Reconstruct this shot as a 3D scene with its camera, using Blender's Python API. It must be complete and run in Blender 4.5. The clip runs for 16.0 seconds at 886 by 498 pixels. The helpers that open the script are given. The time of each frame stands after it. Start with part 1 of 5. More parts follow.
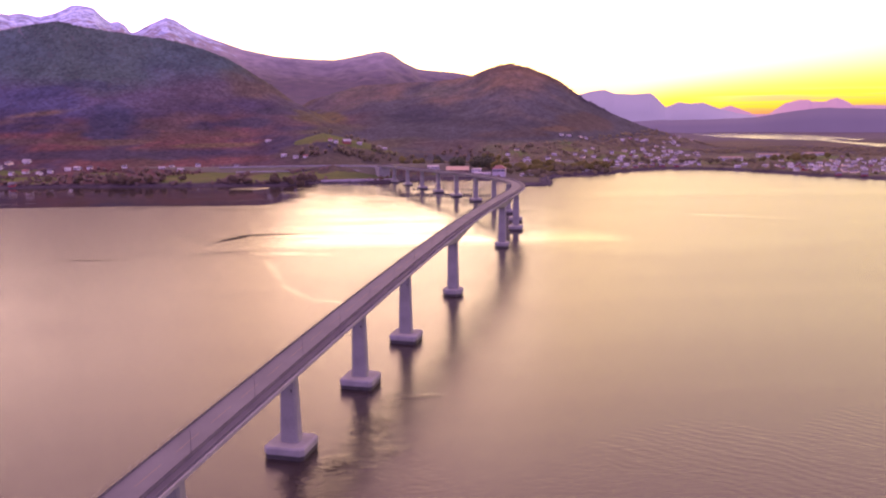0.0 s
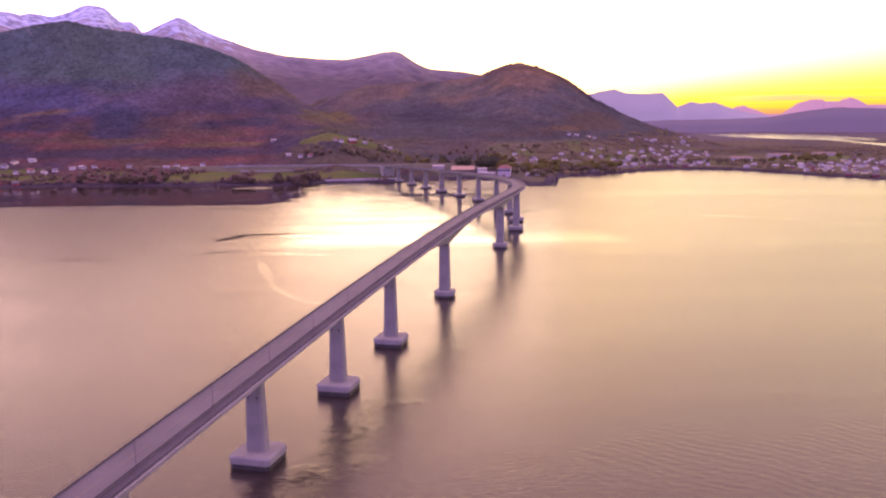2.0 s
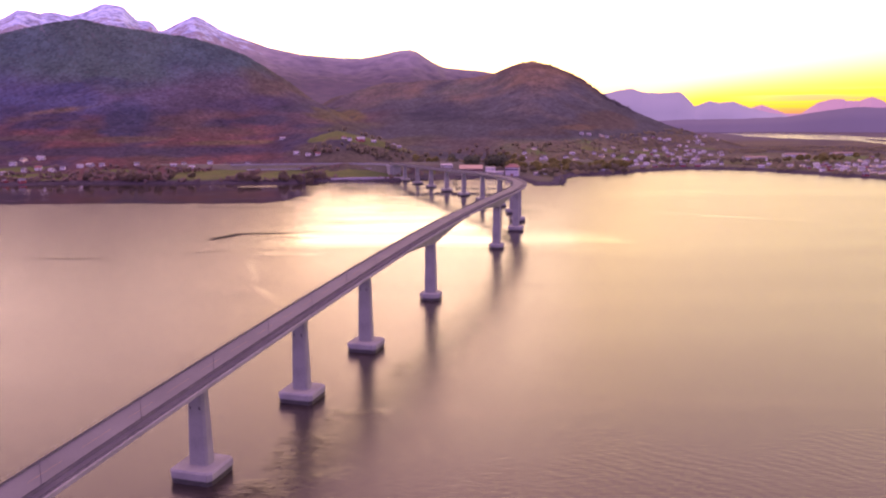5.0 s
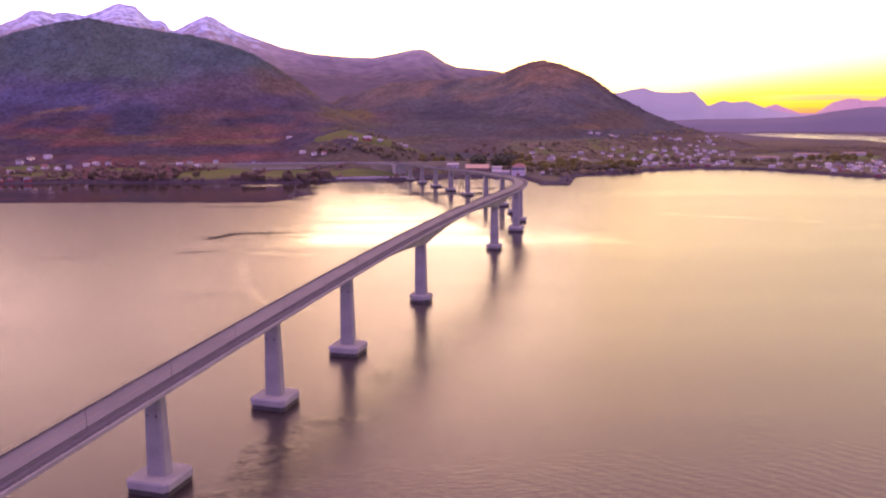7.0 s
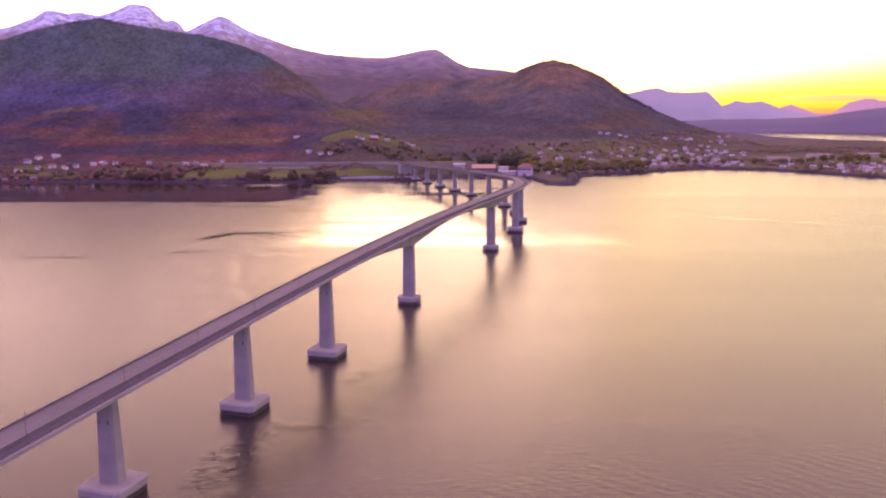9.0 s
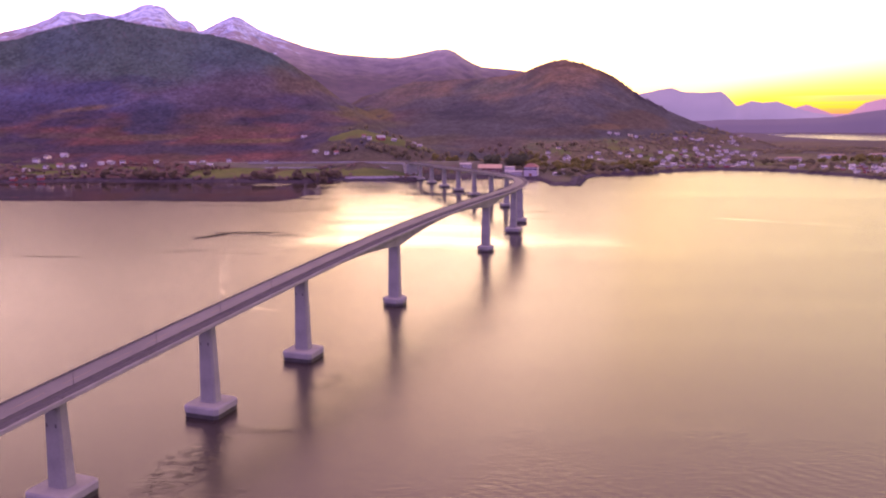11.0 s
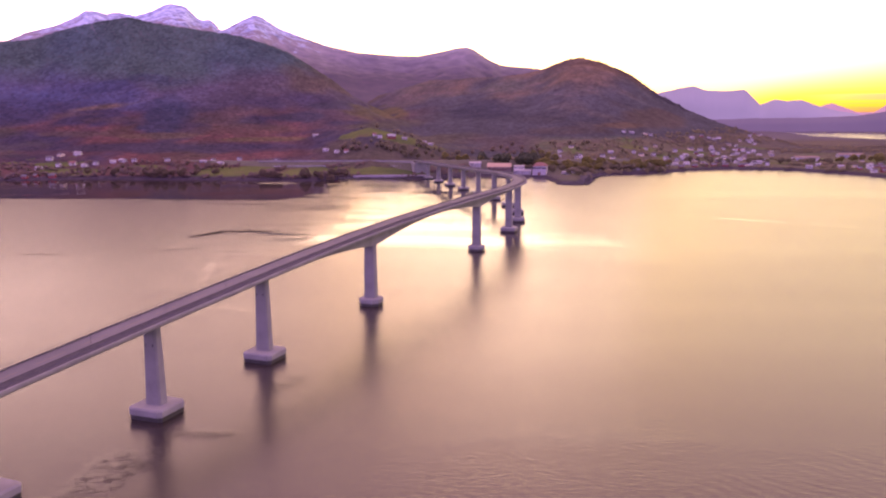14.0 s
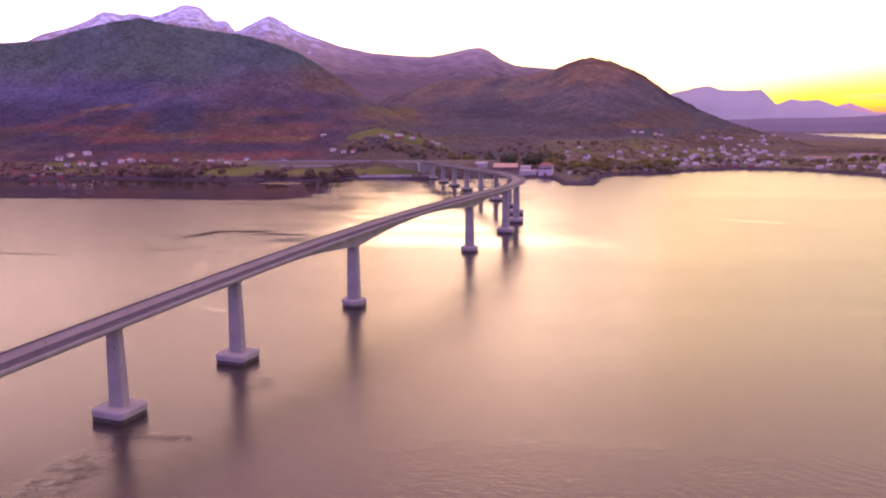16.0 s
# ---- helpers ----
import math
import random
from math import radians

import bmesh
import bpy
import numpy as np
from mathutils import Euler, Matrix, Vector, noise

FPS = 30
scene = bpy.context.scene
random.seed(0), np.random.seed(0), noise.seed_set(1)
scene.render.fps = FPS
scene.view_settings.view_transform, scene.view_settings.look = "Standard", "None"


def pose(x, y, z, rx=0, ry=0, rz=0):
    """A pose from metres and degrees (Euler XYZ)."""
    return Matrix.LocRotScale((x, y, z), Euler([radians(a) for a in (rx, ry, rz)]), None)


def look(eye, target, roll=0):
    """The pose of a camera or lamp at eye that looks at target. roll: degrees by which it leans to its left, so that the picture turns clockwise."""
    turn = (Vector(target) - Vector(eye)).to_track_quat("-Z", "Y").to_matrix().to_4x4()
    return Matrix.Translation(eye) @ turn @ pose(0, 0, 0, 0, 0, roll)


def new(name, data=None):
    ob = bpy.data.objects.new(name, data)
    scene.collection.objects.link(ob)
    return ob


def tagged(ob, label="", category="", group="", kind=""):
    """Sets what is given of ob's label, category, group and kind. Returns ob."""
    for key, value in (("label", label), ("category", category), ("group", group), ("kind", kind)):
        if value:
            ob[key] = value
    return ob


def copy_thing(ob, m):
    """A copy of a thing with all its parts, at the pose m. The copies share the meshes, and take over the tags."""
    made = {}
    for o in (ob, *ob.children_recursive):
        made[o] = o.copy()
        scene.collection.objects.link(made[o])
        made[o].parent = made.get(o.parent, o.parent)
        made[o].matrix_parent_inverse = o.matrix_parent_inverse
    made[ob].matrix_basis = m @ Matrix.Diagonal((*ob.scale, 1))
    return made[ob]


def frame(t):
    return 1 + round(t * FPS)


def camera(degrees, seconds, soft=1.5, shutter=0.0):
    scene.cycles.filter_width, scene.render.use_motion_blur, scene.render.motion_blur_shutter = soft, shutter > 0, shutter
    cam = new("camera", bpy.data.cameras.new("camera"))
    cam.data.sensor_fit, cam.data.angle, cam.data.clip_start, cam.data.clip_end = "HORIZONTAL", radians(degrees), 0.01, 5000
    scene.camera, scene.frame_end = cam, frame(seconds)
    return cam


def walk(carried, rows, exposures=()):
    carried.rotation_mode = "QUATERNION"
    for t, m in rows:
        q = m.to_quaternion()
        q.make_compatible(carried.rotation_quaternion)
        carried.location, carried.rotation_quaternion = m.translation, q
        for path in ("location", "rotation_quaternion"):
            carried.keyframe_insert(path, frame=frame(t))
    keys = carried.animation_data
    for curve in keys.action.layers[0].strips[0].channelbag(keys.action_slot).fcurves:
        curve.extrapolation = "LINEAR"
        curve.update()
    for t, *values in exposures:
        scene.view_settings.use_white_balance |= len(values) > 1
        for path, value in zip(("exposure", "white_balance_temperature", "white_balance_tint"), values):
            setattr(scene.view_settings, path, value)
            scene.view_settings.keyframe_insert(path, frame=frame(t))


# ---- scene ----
cam = camera(58.5, 16.0, soft=2.2)
PATH = [
    (0.0, pose(0.09, 0.03, 92.23, 80.597, 0.476, -3.662)),
    (1.0, pose(5.52, 4.39, 91.69, 80.597, 0.466, -3.241)),
    (2.0, pose(10.93, 8.70, 91.15, 80.592, 0.444, -2.819)),
    (3.0, pose(16.31, 12.97, 90.62, 80.581, 0.410, -2.396)),
    (4.0, pose(21.68, 17.22, 90.10, 80.565, 0.369, -1.969)),
    (5.0, pose(27.07, 21.50, 89.61, 80.548, 0.330, -1.530)),
    (6.0, pose(32.53, 25.85, 89.16, 80.533, 0.302, -1.070)),
    (7.0, pose(38.13, 30.11, 88.74, 80.524, 0.284, -0.588)),
    (8.0, pose(43.99, 34.00, 88.33, 80.526, 0.264, -0.089)),
    (9.0, pose(50.18, 37.32, 87.93, 80.542, 0.238, 0.423)),
    (10.0, pose(56.66, 40.19, 87.56, 80.555, 0.210, 0.947)),
    (11.0, pose(63.37, 42.81, 87.24, 80.551, 0.191, 1.480)),
    (12.0, pose(70.23, 45.31, 87.00, 80.524, 0.185, 2.022)),
    (13.0, pose(77.23, 47.70, 86.82, 80.490, 0.189, 2.571)),
    (14.0, pose(84.35, 50.00, 86.69, 80.468, 0.198, 3.129)),
    (15.0, pose(91.57, 52.22, 86.60, 80.464, 0.209, 3.695)),
    (16.0, pose(98.91, 54.36, 86.56, 80.478, 0.223, 4.269)),
]
walk(cam, PATH, exposures=[(0.0, 0.3, 6800, 52), (16.0, 0.3, 6800, 52)])

# ---- light ----
SUN_AZ, SUN_EL = 1.0, 10.0         # degrees: clockwise from +y, and above the horizon
world = bpy.data.worlds.new("sky")
scene.world = world
world.use_nodes = True
wt = world.node_tree
wt.nodes.clear()
sky = wt.nodes.new("ShaderNodeTexSky")
sky.sky_type, sky.sun_disc = "NISHITA", False
sky.sun_elevation, sky.sun_rotation = radians(SUN_EL), radians(SUN_AZ)
sky.air_density, sky.dust_density, sky.ozone_density, sky.altitude = 1.0, 2.0, 1.0, 0
# thin bright cloud over the whole sky, brightest round the hidden sun
SUN_DIR = (math.sin(radians(SUN_AZ)) * math.cos(radians(SUN_EL)), math.cos(radians(SUN_AZ)) * math.cos(radians(SUN_EL)), math.sin(radians(SUN_EL)))
wco = wt.nodes.new("ShaderNodeTexCoord")
dot = wt.nodes.new("ShaderNodeVectorMath")
dot.operation = "DOT_PRODUCT"
dot.inputs[1].default_value = SUN_DIR
wide = wt.nodes.new("ShaderNodeVectorMath")       # the glow spreads along the horizon
wide.operation, wide.inputs[1].default_value = "MULTIPLY", (0.62, 1, 1)
unit = wt.nodes.new("ShaderNodeVectorMath")
unit.operation = "NORMALIZE"
wt.links.new(wco.outputs["Generated"], wide.inputs[0])
wt.links.new(wide.outputs[0], unit.inputs[0])
wt.links.new(unit.outputs[0], dot.inputs[0])
lobe = wt.nodes.new("ShaderNodeValToRGB")
lobe.color_ramp.interpolation = "B_SPLINE"
for el, (p, c) in zip([lobe.color_ramp.elements.new(0.5) for _ in range(4)] + list(lobe.color_ramp.elements),
                      [(0.40, (0.32, 0.205, 0.66)), (0.72, (0.62, 0.30, 0.66)), (0.87, (0.92, 0.49, 0.62)), (0.955, (1.22, 0.88, 0.44)), (0.0, (0.33, 0.22, 0.82)), (1.0, (0.98, 0.84, 0.23))]):
    el.position, el.color = p, (*c, 1)
half = wt.nodes.new("ShaderNodeMath")
half.operation, half.inputs[1].default_value, half.inputs[2].default_value = "MULTIPLY_ADD", 0.5, 0.5
wt.links.new(dot.outputs["Value"], half.inputs[0])
wt.links.new(half.outputs[0], lobe.inputs["Fac"])
up = wt.nodes.new("ShaderNodeSeparateXYZ")
wt.links.new(wco.outputs["Generated"], up.inputs[0])
clear = wt.nodes.new("ShaderNodeMapRange")       # a clear strip under the cloud, along the horizon
clear.interpolation_type = "SMOOTHSTEP"
for k, val in (("From Min", -0.025), ("From Max", 0.07), ("To Min", 0.0), ("To Max", 1.8)):
    clear.inputs[k].default_value = val
wt.links.new(up.outputs[2], clear.inputs["Value"])
back = wt.nodes.new("ShaderNodeBackground")
back.inputs["Strength"].default_value = 0.036
veil = wt.nodes.new("ShaderNodeBackground")
west = wt.nodes.new("ShaderNodeMapRange")         # the cloud is thicker towards the west
west.interpolation_type = "SMOOTHSTEP"
for k, val in (("From Min", -0.60), ("From Max", -0.08), ("To Min", 0.88), ("To Max", 1.03)):
    west.inputs[k].default_value = val
wt.links.new(up.outputs[0], west.inputs["Value"])
thick = wt.nodes.new("ShaderNodeMath")
thick.operation = "MULTIPLY"
wt.links.new(clear.outputs["Result"], thick.inputs[0])
wt.links.new(west.outputs["Result"], thick.inputs[1])
wt.links.new(thick.outputs[0], veil.inputs["Strength"])
both = wt.nodes.new("ShaderNodeAddShader")
wout = wt.nodes.new("ShaderNodeOutputWorld")
gold = wt.nodes.new("ShaderNodeMix")
gold.data_type, gold.blend_type = "RGBA", "MULTIPLY"
gold.inputs[0].default_value = 1.0
dust = wt.nodes.new("ShaderNodeValToRGB")         # dust low in the air takes out the blue
dust.color_ramp.elements.new(0.3)
for el, (pz, c) in zip(dust.color_ramp.elements, ((0.0, (1.0, 1.03, 0.70)), (0.062, (1.0, 1.02, 0.66)), (0.35, (1.0, 0.84, 1.0)))):
    el.position, el.color = pz, (*c, 1)
wt.links.new(up.outputs[2], dust.inputs["Fac"])
wt.links.new(dust.outputs["Color"], gold.inputs[7])
wt.links.new(sky.outputs["Color"], gold.inputs[6])
low_air = wt.nodes.new("ShaderNodeValToRGB")      # yellow along the horizon, mauve high up
for pz in (0.2, 0.45):
    low_air.color_ramp.elements.new(pz)
for el, (pz, c) in zip(low_air.color_ramp.elements, ((0.0, (1.0, 1.0, 0.80)), (0.062, (1.0, 1.03, 0.88)), (0.24, (1.02, 1.04, 0.78)), (0.54, (1.135, 0.925, 1.54)))):
    el.position, el.color = pz, (*c, 1)
wt.links.new(up.outputs[2], low_air.inputs["Fac"])
warm = wt.nodes.new("ShaderNodeMix")
warm.data_type, warm.blend_type = "RGBA", "MULTIPLY"
warm.inputs[0].default_value = 1.0
wt.links.new(lobe.outputs["Color"], warm.inputs[6])
wt.links.new(low_air.outputs["Color"], warm.inputs[7])


def sky_math(op, a, b=0.0, clamp=False):
    n = wt.nodes.new("ShaderNodeMath")
    n.operation, n.use_clamp = op, clamp
    for sock, v in zip(n.inputs, (a, b)):
        if isinstance(v, bpy.types.NodeSocket):
            wt.links.new(v, sock)
        else:
            sock.default_value = v
    return n.outputs[0]


def sky_step(value, lo, hi):
    n = wt.nodes.new("ShaderNodeMapRange")
    n.interpolation_type = "SMOOTHSTEP"
    n.inputs["From Min"].default_value, n.inputs["From Max"].default_value = lo, hi
    wt.links.new(value, n.inputs["Value"])
    return n.outputs["Result"]


def sky_tint(colour, fac, tint):
    n = wt.nodes.new("ShaderNodeMix")
    n.data_type, n.blend_type = "RGBA", "MULTIPLY"
    n.inputs[7].default_value = (*tint, 1)
    wt.links.new(fac, n.inputs[0])
    wt.links.new(colour, n.inputs[6])
    return n.outputs[2]


# the afterglow: a wedge of yellow over the fjord mouth that grows higher to the east, with thin bars of cloud low down
wedge = wt.nodes.new("ShaderNodeMath")
wedge.operation = "MULTIPLY_ADD"
wt.links.new(up.outputs[0], wedge.inputs[0])
wedge.inputs[1].default_value, wedge.inputs[2].default_value = 0.175, -0.019
level = sky_math("DIVIDE", up.outputs[2], sky_math("MAXIMUM", wedge.outputs[0], 0.004))
glow = sky_math("MULTIPLY", sky_math("SUBTRACT", 1.0, sky_step(level, 0.35, 1.25)), sky_math("MULTIPLY", sky_step(up.outputs[0], 0.20, 0.34), sky_step(up.outputs[1], 0.0, 0.4)))
bar_map = wt.nodes.new("ShaderNodeMapping")
bar_map.inputs["Scale"].default_value = (5.0, 5.0, 150.0)
wt.links.new(wco.outputs["Generated"], bar_map.inputs["Vector"])
bar_noise = wt.nodes.new("ShaderNodeTexNoise")
bar_noise.inputs["Scale"].default_value, bar_noise.inputs["Detail"].default_value = 1.0, 3.0
wt.links.new(bar_map.outputs[0], bar_noise.inputs["Vector"])
bars = sky_math("MULTIPLY", sky_math("MULTIPLY", sky_step(bar_noise.outputs["Fac"], 0.40, 0.62), sky_math("SUBTRACT", 1.0, sky_step(up.outputs[2], 0.020, 0.034))), sky_math("MULTIPLY", glow, sky_step(up.outputs[0], 0.34, 0.44)))
east = sky_math("MULTIPLY", sky_step(up.outputs[0], -0.12, 0.28), sky_math("SUBTRACT", 1.0, sky_step(up.outputs[2], 0.18, 0.50)))
veil_col = sky_tint(sky_tint(warm.outputs[2], glow, (1.0, 0.94, 0.15)), bars, (0.92, 0.70, 3.4))
gold_col = sky_tint(sky_tint(gold.outputs[2], glow, (1.0, 0.94, 0.15)), bars, (0.92, 0.70, 3.4))
low_west = sky_math("MULTIPLY", sky_step(sky_math("SUBTRACT", 0.0, up.outputs[0]), 0.08, 0.42), sky_math("SUBTRACT", 1.0, sky_step(up.outputs[2], 0.12, 0.32)))
sun_glow = sky_math("MULTIPLY", sky_math("SUBTRACT", 1.0, sky_step(sky_math("ABSOLUTE", sky_math("SUBTRACT", up.outputs[0], 0.03)), 0.08, 0.36)), sky_math("SUBTRACT", 1.0, sky_step(up.outputs[2], 0.30, 0.54)))
veil_col = sky_tint(veil_col, sun_glow, (0.99, 1.01, 0.84))
veil_col = sky_tint(veil_col, low_west, (3.5, 3.42, 5.3))
veil_col = sky_tint(veil_col, east, (1.0, 1.17, 1.09))
wt.links.new(veil_col, veil.inputs["Color"])
wt.links.new(gold_col, back.inputs["Color"])
wt.links.new(back.outputs["Background"], both.inputs[0])
wt.links.new(veil.outputs["Background"], both.inputs[1])
wt.links.new(both.outputs[0], wout.inputs["Surface"])

sun = new("sun", bpy.data.lights.new("sun", "SUN"))
sun.data.energy, sun.data.angle, sun.data.color = 0.08, radians(20), (1.0, 0.78, 0.55)
a, e = radians(SUN_AZ), radians(SUN_EL)
sun.matrix_world = look((0, 0, 300), (-math.sin(a) * math.cos(e) * 100, -math.cos(a) * math.cos(e) * 100, 300 - math.sin(e) * 100))


# ---- materials ----
def material(name, rough=0.8, metal=0.0):
    m = bpy.data.materials.new(name)
    m.use_nodes = True
    b = m.node_tree.nodes["Principled BSDF"]
    b.inputs["Roughness"].default_value, b.inputs["Metallic"].default_value = rough, metal
    return m, m.node_tree, b


def node(t, kind, **inputs):
    n = t.nodes.new(kind)
    for k, v in inputs.items():
        n.inputs[k.replace("_", " ")].default_value = v
    return n


def coords(t):
    return t.nodes.new("ShaderNodeTexCoord").outputs["Object"]


def noise_tex(t, vec, scale, detail=4.0, rough=0.55, distort=0.0):
    n = node(t, "ShaderNodeTexNoise", Scale=scale, Detail=detail, Roughness=rough, Distortion=distort)
    t.links.new(vec, n.inputs["Vector"])
    return n.outputs["Fac"]


def ramp(t, fac, stops):
    r = t.nodes.new("ShaderNodeValToRGB")
    els = r.color_ramp.elements
    while len(els) < len(stops):
        els.new(0.5)
    for el, (p, c) in zip(els, stops):
        el.position, el.color = p, (c if isinstance(c, tuple) else (c, c, c)) + (1,)
    t.links.new(fac, r.inputs["Fac"])
    return r.outputs["Color"]


def mix(t, fac, a, b, mode="MIX"):
    n = t.nodes.new("ShaderNodeMix")
    n.data_type, n.blend_type = "RGBA", mode
    for sock, v in ((n.inputs[0], fac), (n.inputs[6], a), (n.inputs[7], b)):
        if isinstance(v, bpy.types.NodeSocket):
            t.links.new(v, sock)
        elif isinstance(v, tuple):
            sock.default_value = (*v, 1)
        else:
            sock.default_value = v
    return n.outputs[2]


def calc(t, op, a, b=0.0, clamp=False):
    n = t.nodes.new("ShaderNodeMath")
    n.operation, n.use_clamp = op, clamp
    for sock, v in zip(n.inputs, (a, b)):
        if isinstance(v, bpy.types.NodeSocket):
            t.links.new(v, sock)
        else:
            sock.default_value = v
    return n.outputs[0]


def bump(t, b, height, strength=0.3, distance=0.1):
    n = node(t, "ShaderNodeBump", Strength=strength, Distance=distance)
    t.links.new(height, n.inputs["Height"])
    t.links.new(n.outputs["Normal"], b.inputs["Normal"])


def mottled(name, dark, light, scale=0.5, rough=0.85, grain=6.0, strength=0.25, distance=0.05, metal=0.0):
    """A surface between two tones: broad stains and fine grain."""
    m, t, b = material(name, rough, metal)
    v = coords(t)
    broad, fine = noise_tex(t, v, scale, 5), noise_tex(t, v, grain, 6, 0.65)
    both = calc(t, "ADD", calc(t, "MULTIPLY", broad, 0.65), calc(t, "MULTIPLY", fine, 0.35))
    t.links.new(ramp(t, both, [(0.33, dark), (0.67, light)]), b.inputs["Base Color"])
    bump(t, b, fine, strength, distance)
    return m


concrete = mottled("concrete", (0.152, 0.158, 0.148), (0.240, 0.248, 0.228), 0.15, 0.85, 2.5)
black_concrete = mottled("black_concrete", (0.015, 0.017, 0.014), (0.045, 0.045, 0.04), 0.6, 0.6, 4)
asphalt = mottled("asphalt", (0.068, 0.072, 0.070), (0.110, 0.115, 0.108), 0.06, 0.9, 3)
# footpath asphalt, darkened further for the shade of barrier and railing
path_asphalt = mottled("path_asphalt", (0.04, 0.04, 0.045), (0.065, 0.065, 0.07), 0.1, 0.9, 3)
galvanised = mottled("galvanised", (0.05, 0.05, 0.055), (0.09, 0.09, 0.095), 0.5, 0.7, 5, 0.1, 0.01)
# barrier concrete with the shade of its dark side put into the tone
shaded_concrete = mottled("shaded_concrete", (0.07, 0.07, 0.075), (0.12, 0.115, 0.115), 0.2, 0.85, 2.5)

# water: open ripples, with a sheet of calm water under the western shore
water_mat, t, b = material("water", 0.2)
b.inputs["Base Color"].default_value = (0.026, 0.022, 0.018, 1)
b.inputs["IOR"].default_value = 1.36
v = coords(t)
sep = t.nodes.new("ShaderNodeSeparateXYZ")
t.links.new(v, sep.inputs[0])
WX, WY = sep.outputs[0], sep.outputs[1]
wmap = t.nodes.new("ShaderNodeMapping")
wmap.inputs["Scale"].default_value = (0.35, 1.0, 1.0)
t.links.new(v, wmap.inputs["Vector"])
streak = noise_tex(t, wmap.outputs[0], 0.012, 4, 0.6, 0.6)
wave = calc(t, "MULTIPLY", calc(t, "SUBTRACT", streak, 0.5), 1.0)


def band(value, start, width):
    """0 before start, 1 after start + width."""
    return calc(t, "MULTIPLY", calc(t, "SUBTRACT", value, start), 1.0 / width, True)


lane = calc(t, "MULTIPLY", band(calc(t, "ADD", WY, calc(t, "MULTIPLY", wave, 40.0)), 560.0, 36.0),
            calc(t, "MULTIPLY", band(calc(t, "ADD", WX, calc(t, "MULTIPLY", wave, 120.0)), -170.0, 140.0), band(calc(t, "SUBTRACT", 0.0, calc(t, "ADD", WX, calc(t, "MULTIPLY", wave, 120.0))), -165.0, 75.0)))


def patch(cx, cy, rx, ry, turn=0.0, warp=0.35, gain=2.0):
    """1 inside an uneven ellipse on the water, 0 outside."""
    c, k = math.cos(radians(turn)), math.sin(radians(turn))
    dx, dy = calc(t, "SUBTRACT", WX, cx), calc(t, "SUBTRACT", WY, cy)
    ex = calc(t, "ADD", calc(t, "MULTIPLY", dx, c / rx), calc(t, "MULTIPLY", dy, k / rx))
    ey = calc(t, "ADD", calc(t, "MULTIPLY", dx, -k / ry), calc(t, "MULTIPLY", dy, c / ry))
    q = calc(t, "ADD", calc(t, "ADD", calc(t, "MULTIPLY", ex, ex), calc(t, "MULTIPLY", ey, ey)), calc(t, "MULTIPLY", eddy, warp * 4))
    return calc(t, "MULTIPLY", calc(t, "SUBTRACT", 1.0, q), gain, True)


def most(items):
    out = items[0]
    for i in items[1:]:
        out = calc(t, "MAXIMUM", out, i)
    return out


eddy = calc(t, "SUBTRACT", noise_tex(t, wmap.outputs[0], 0.05, 3, 0.5, 0.5), 0.5)
# slicks: long smooth streaks left by the current
ruffles = most([patch(-96, 643, 34, 5, 6, 0.6), patch(-62, 652, 11, 2.2, 4, 0.6), patch(-126, 622, 26, 5, 60, 0.4), patch(-205, 536, 34, 1.6, -3), patch(-122, 556, 26, 1.6, 22), patch(-428, 905, 48, 2.6, 61), patch(-281, 851, 10, 2.5, 10), patch(-238, 881, 14, 3, 10)])
slicks = most([patch(-72, 548, 30, 9, -8, 0.8, 0.7), patch(-45, 624, 72, 6, -14, 0.6), patch(312, 716, 130, 4.5, -30, 0.9, 0.3), patch(-268, 858, 12, 4),
               patch(-232, 868, 11, 3.5), patch(-330, 842, 9, 3), patch(-150, 832, 75, 7, -6), patch(-150, 832, 30, 3, -6),
               patch(-77, 496, 56, 4.0, -75, 0.5, 0.3), patch(-54, 424, 30, 3.5, -63, 0.5, 0.35), patch(-33, 399, 15, 3.0, -27, 0.5, 0.35)])
# smooth water in the lee of the nearer piers
shelter = most([patch(-30, 206, 7, 7, 0, 0.5, 1.0), patch(-12, 261, 7, 7, 0, 0.5, 1.0), patch(4, 315, 7, 6, 0, 0.5, 1.0)])
lee = calc(t, "MULTIPLY", band(calc(t, "ADD", WY, calc(t, "MULTIPLY", wave, 150.0)), 872.0, 8.0), band(calc(t, "SUBTRACT", calc(t, "MULTIPLY", eddy, 120.0), WX), 98.0, 14.0))
lee = calc(t, "MULTIPLY", lee, calc(t, "SUBTRACT", 1.0, patch(-192, 1083, 34, 22, 0)))
lmap = t.nodes.new("ShaderNodeMapping")
lmap.inputs["Scale"].default_value = (0.22, 1.6, 1.0)
t.links.new(v, lmap.inputs["Vector"])
smap_lane = lmap.outputs[0]
inlet = band(WY, 2000.0, 100.0)
rough = calc(t, "SUBTRACT", 0.255, most([calc(t, "MULTIPLY", calc(t, "MULTIPLY", lane, ramp(t, noise_tex(t, smap_lane, 0.016, 4, 0.6, 0.4), [(0.40, 0.45), (0.62, 1.0)])), 0.18), calc(t, "MULTIPLY", lee, 0.25), calc(t, "MULTIPLY", slicks, 0.22), calc(t, "MULTIPLY", patch(120, 606, 62, 30, -18, 0.6, 1.0), 0.12), calc(t, "MULTIPLY", shelter, 0.15)]))
rmap = t.nodes.new("ShaderNodeMapping")
rmap.inputs["Scale"].default_value, rmap.inputs["Rotation"].default_value = (0.45, 1.0, 1.0), (0, 0, radians(-25))
t.links.new(v, rmap.inputs["Vector"])
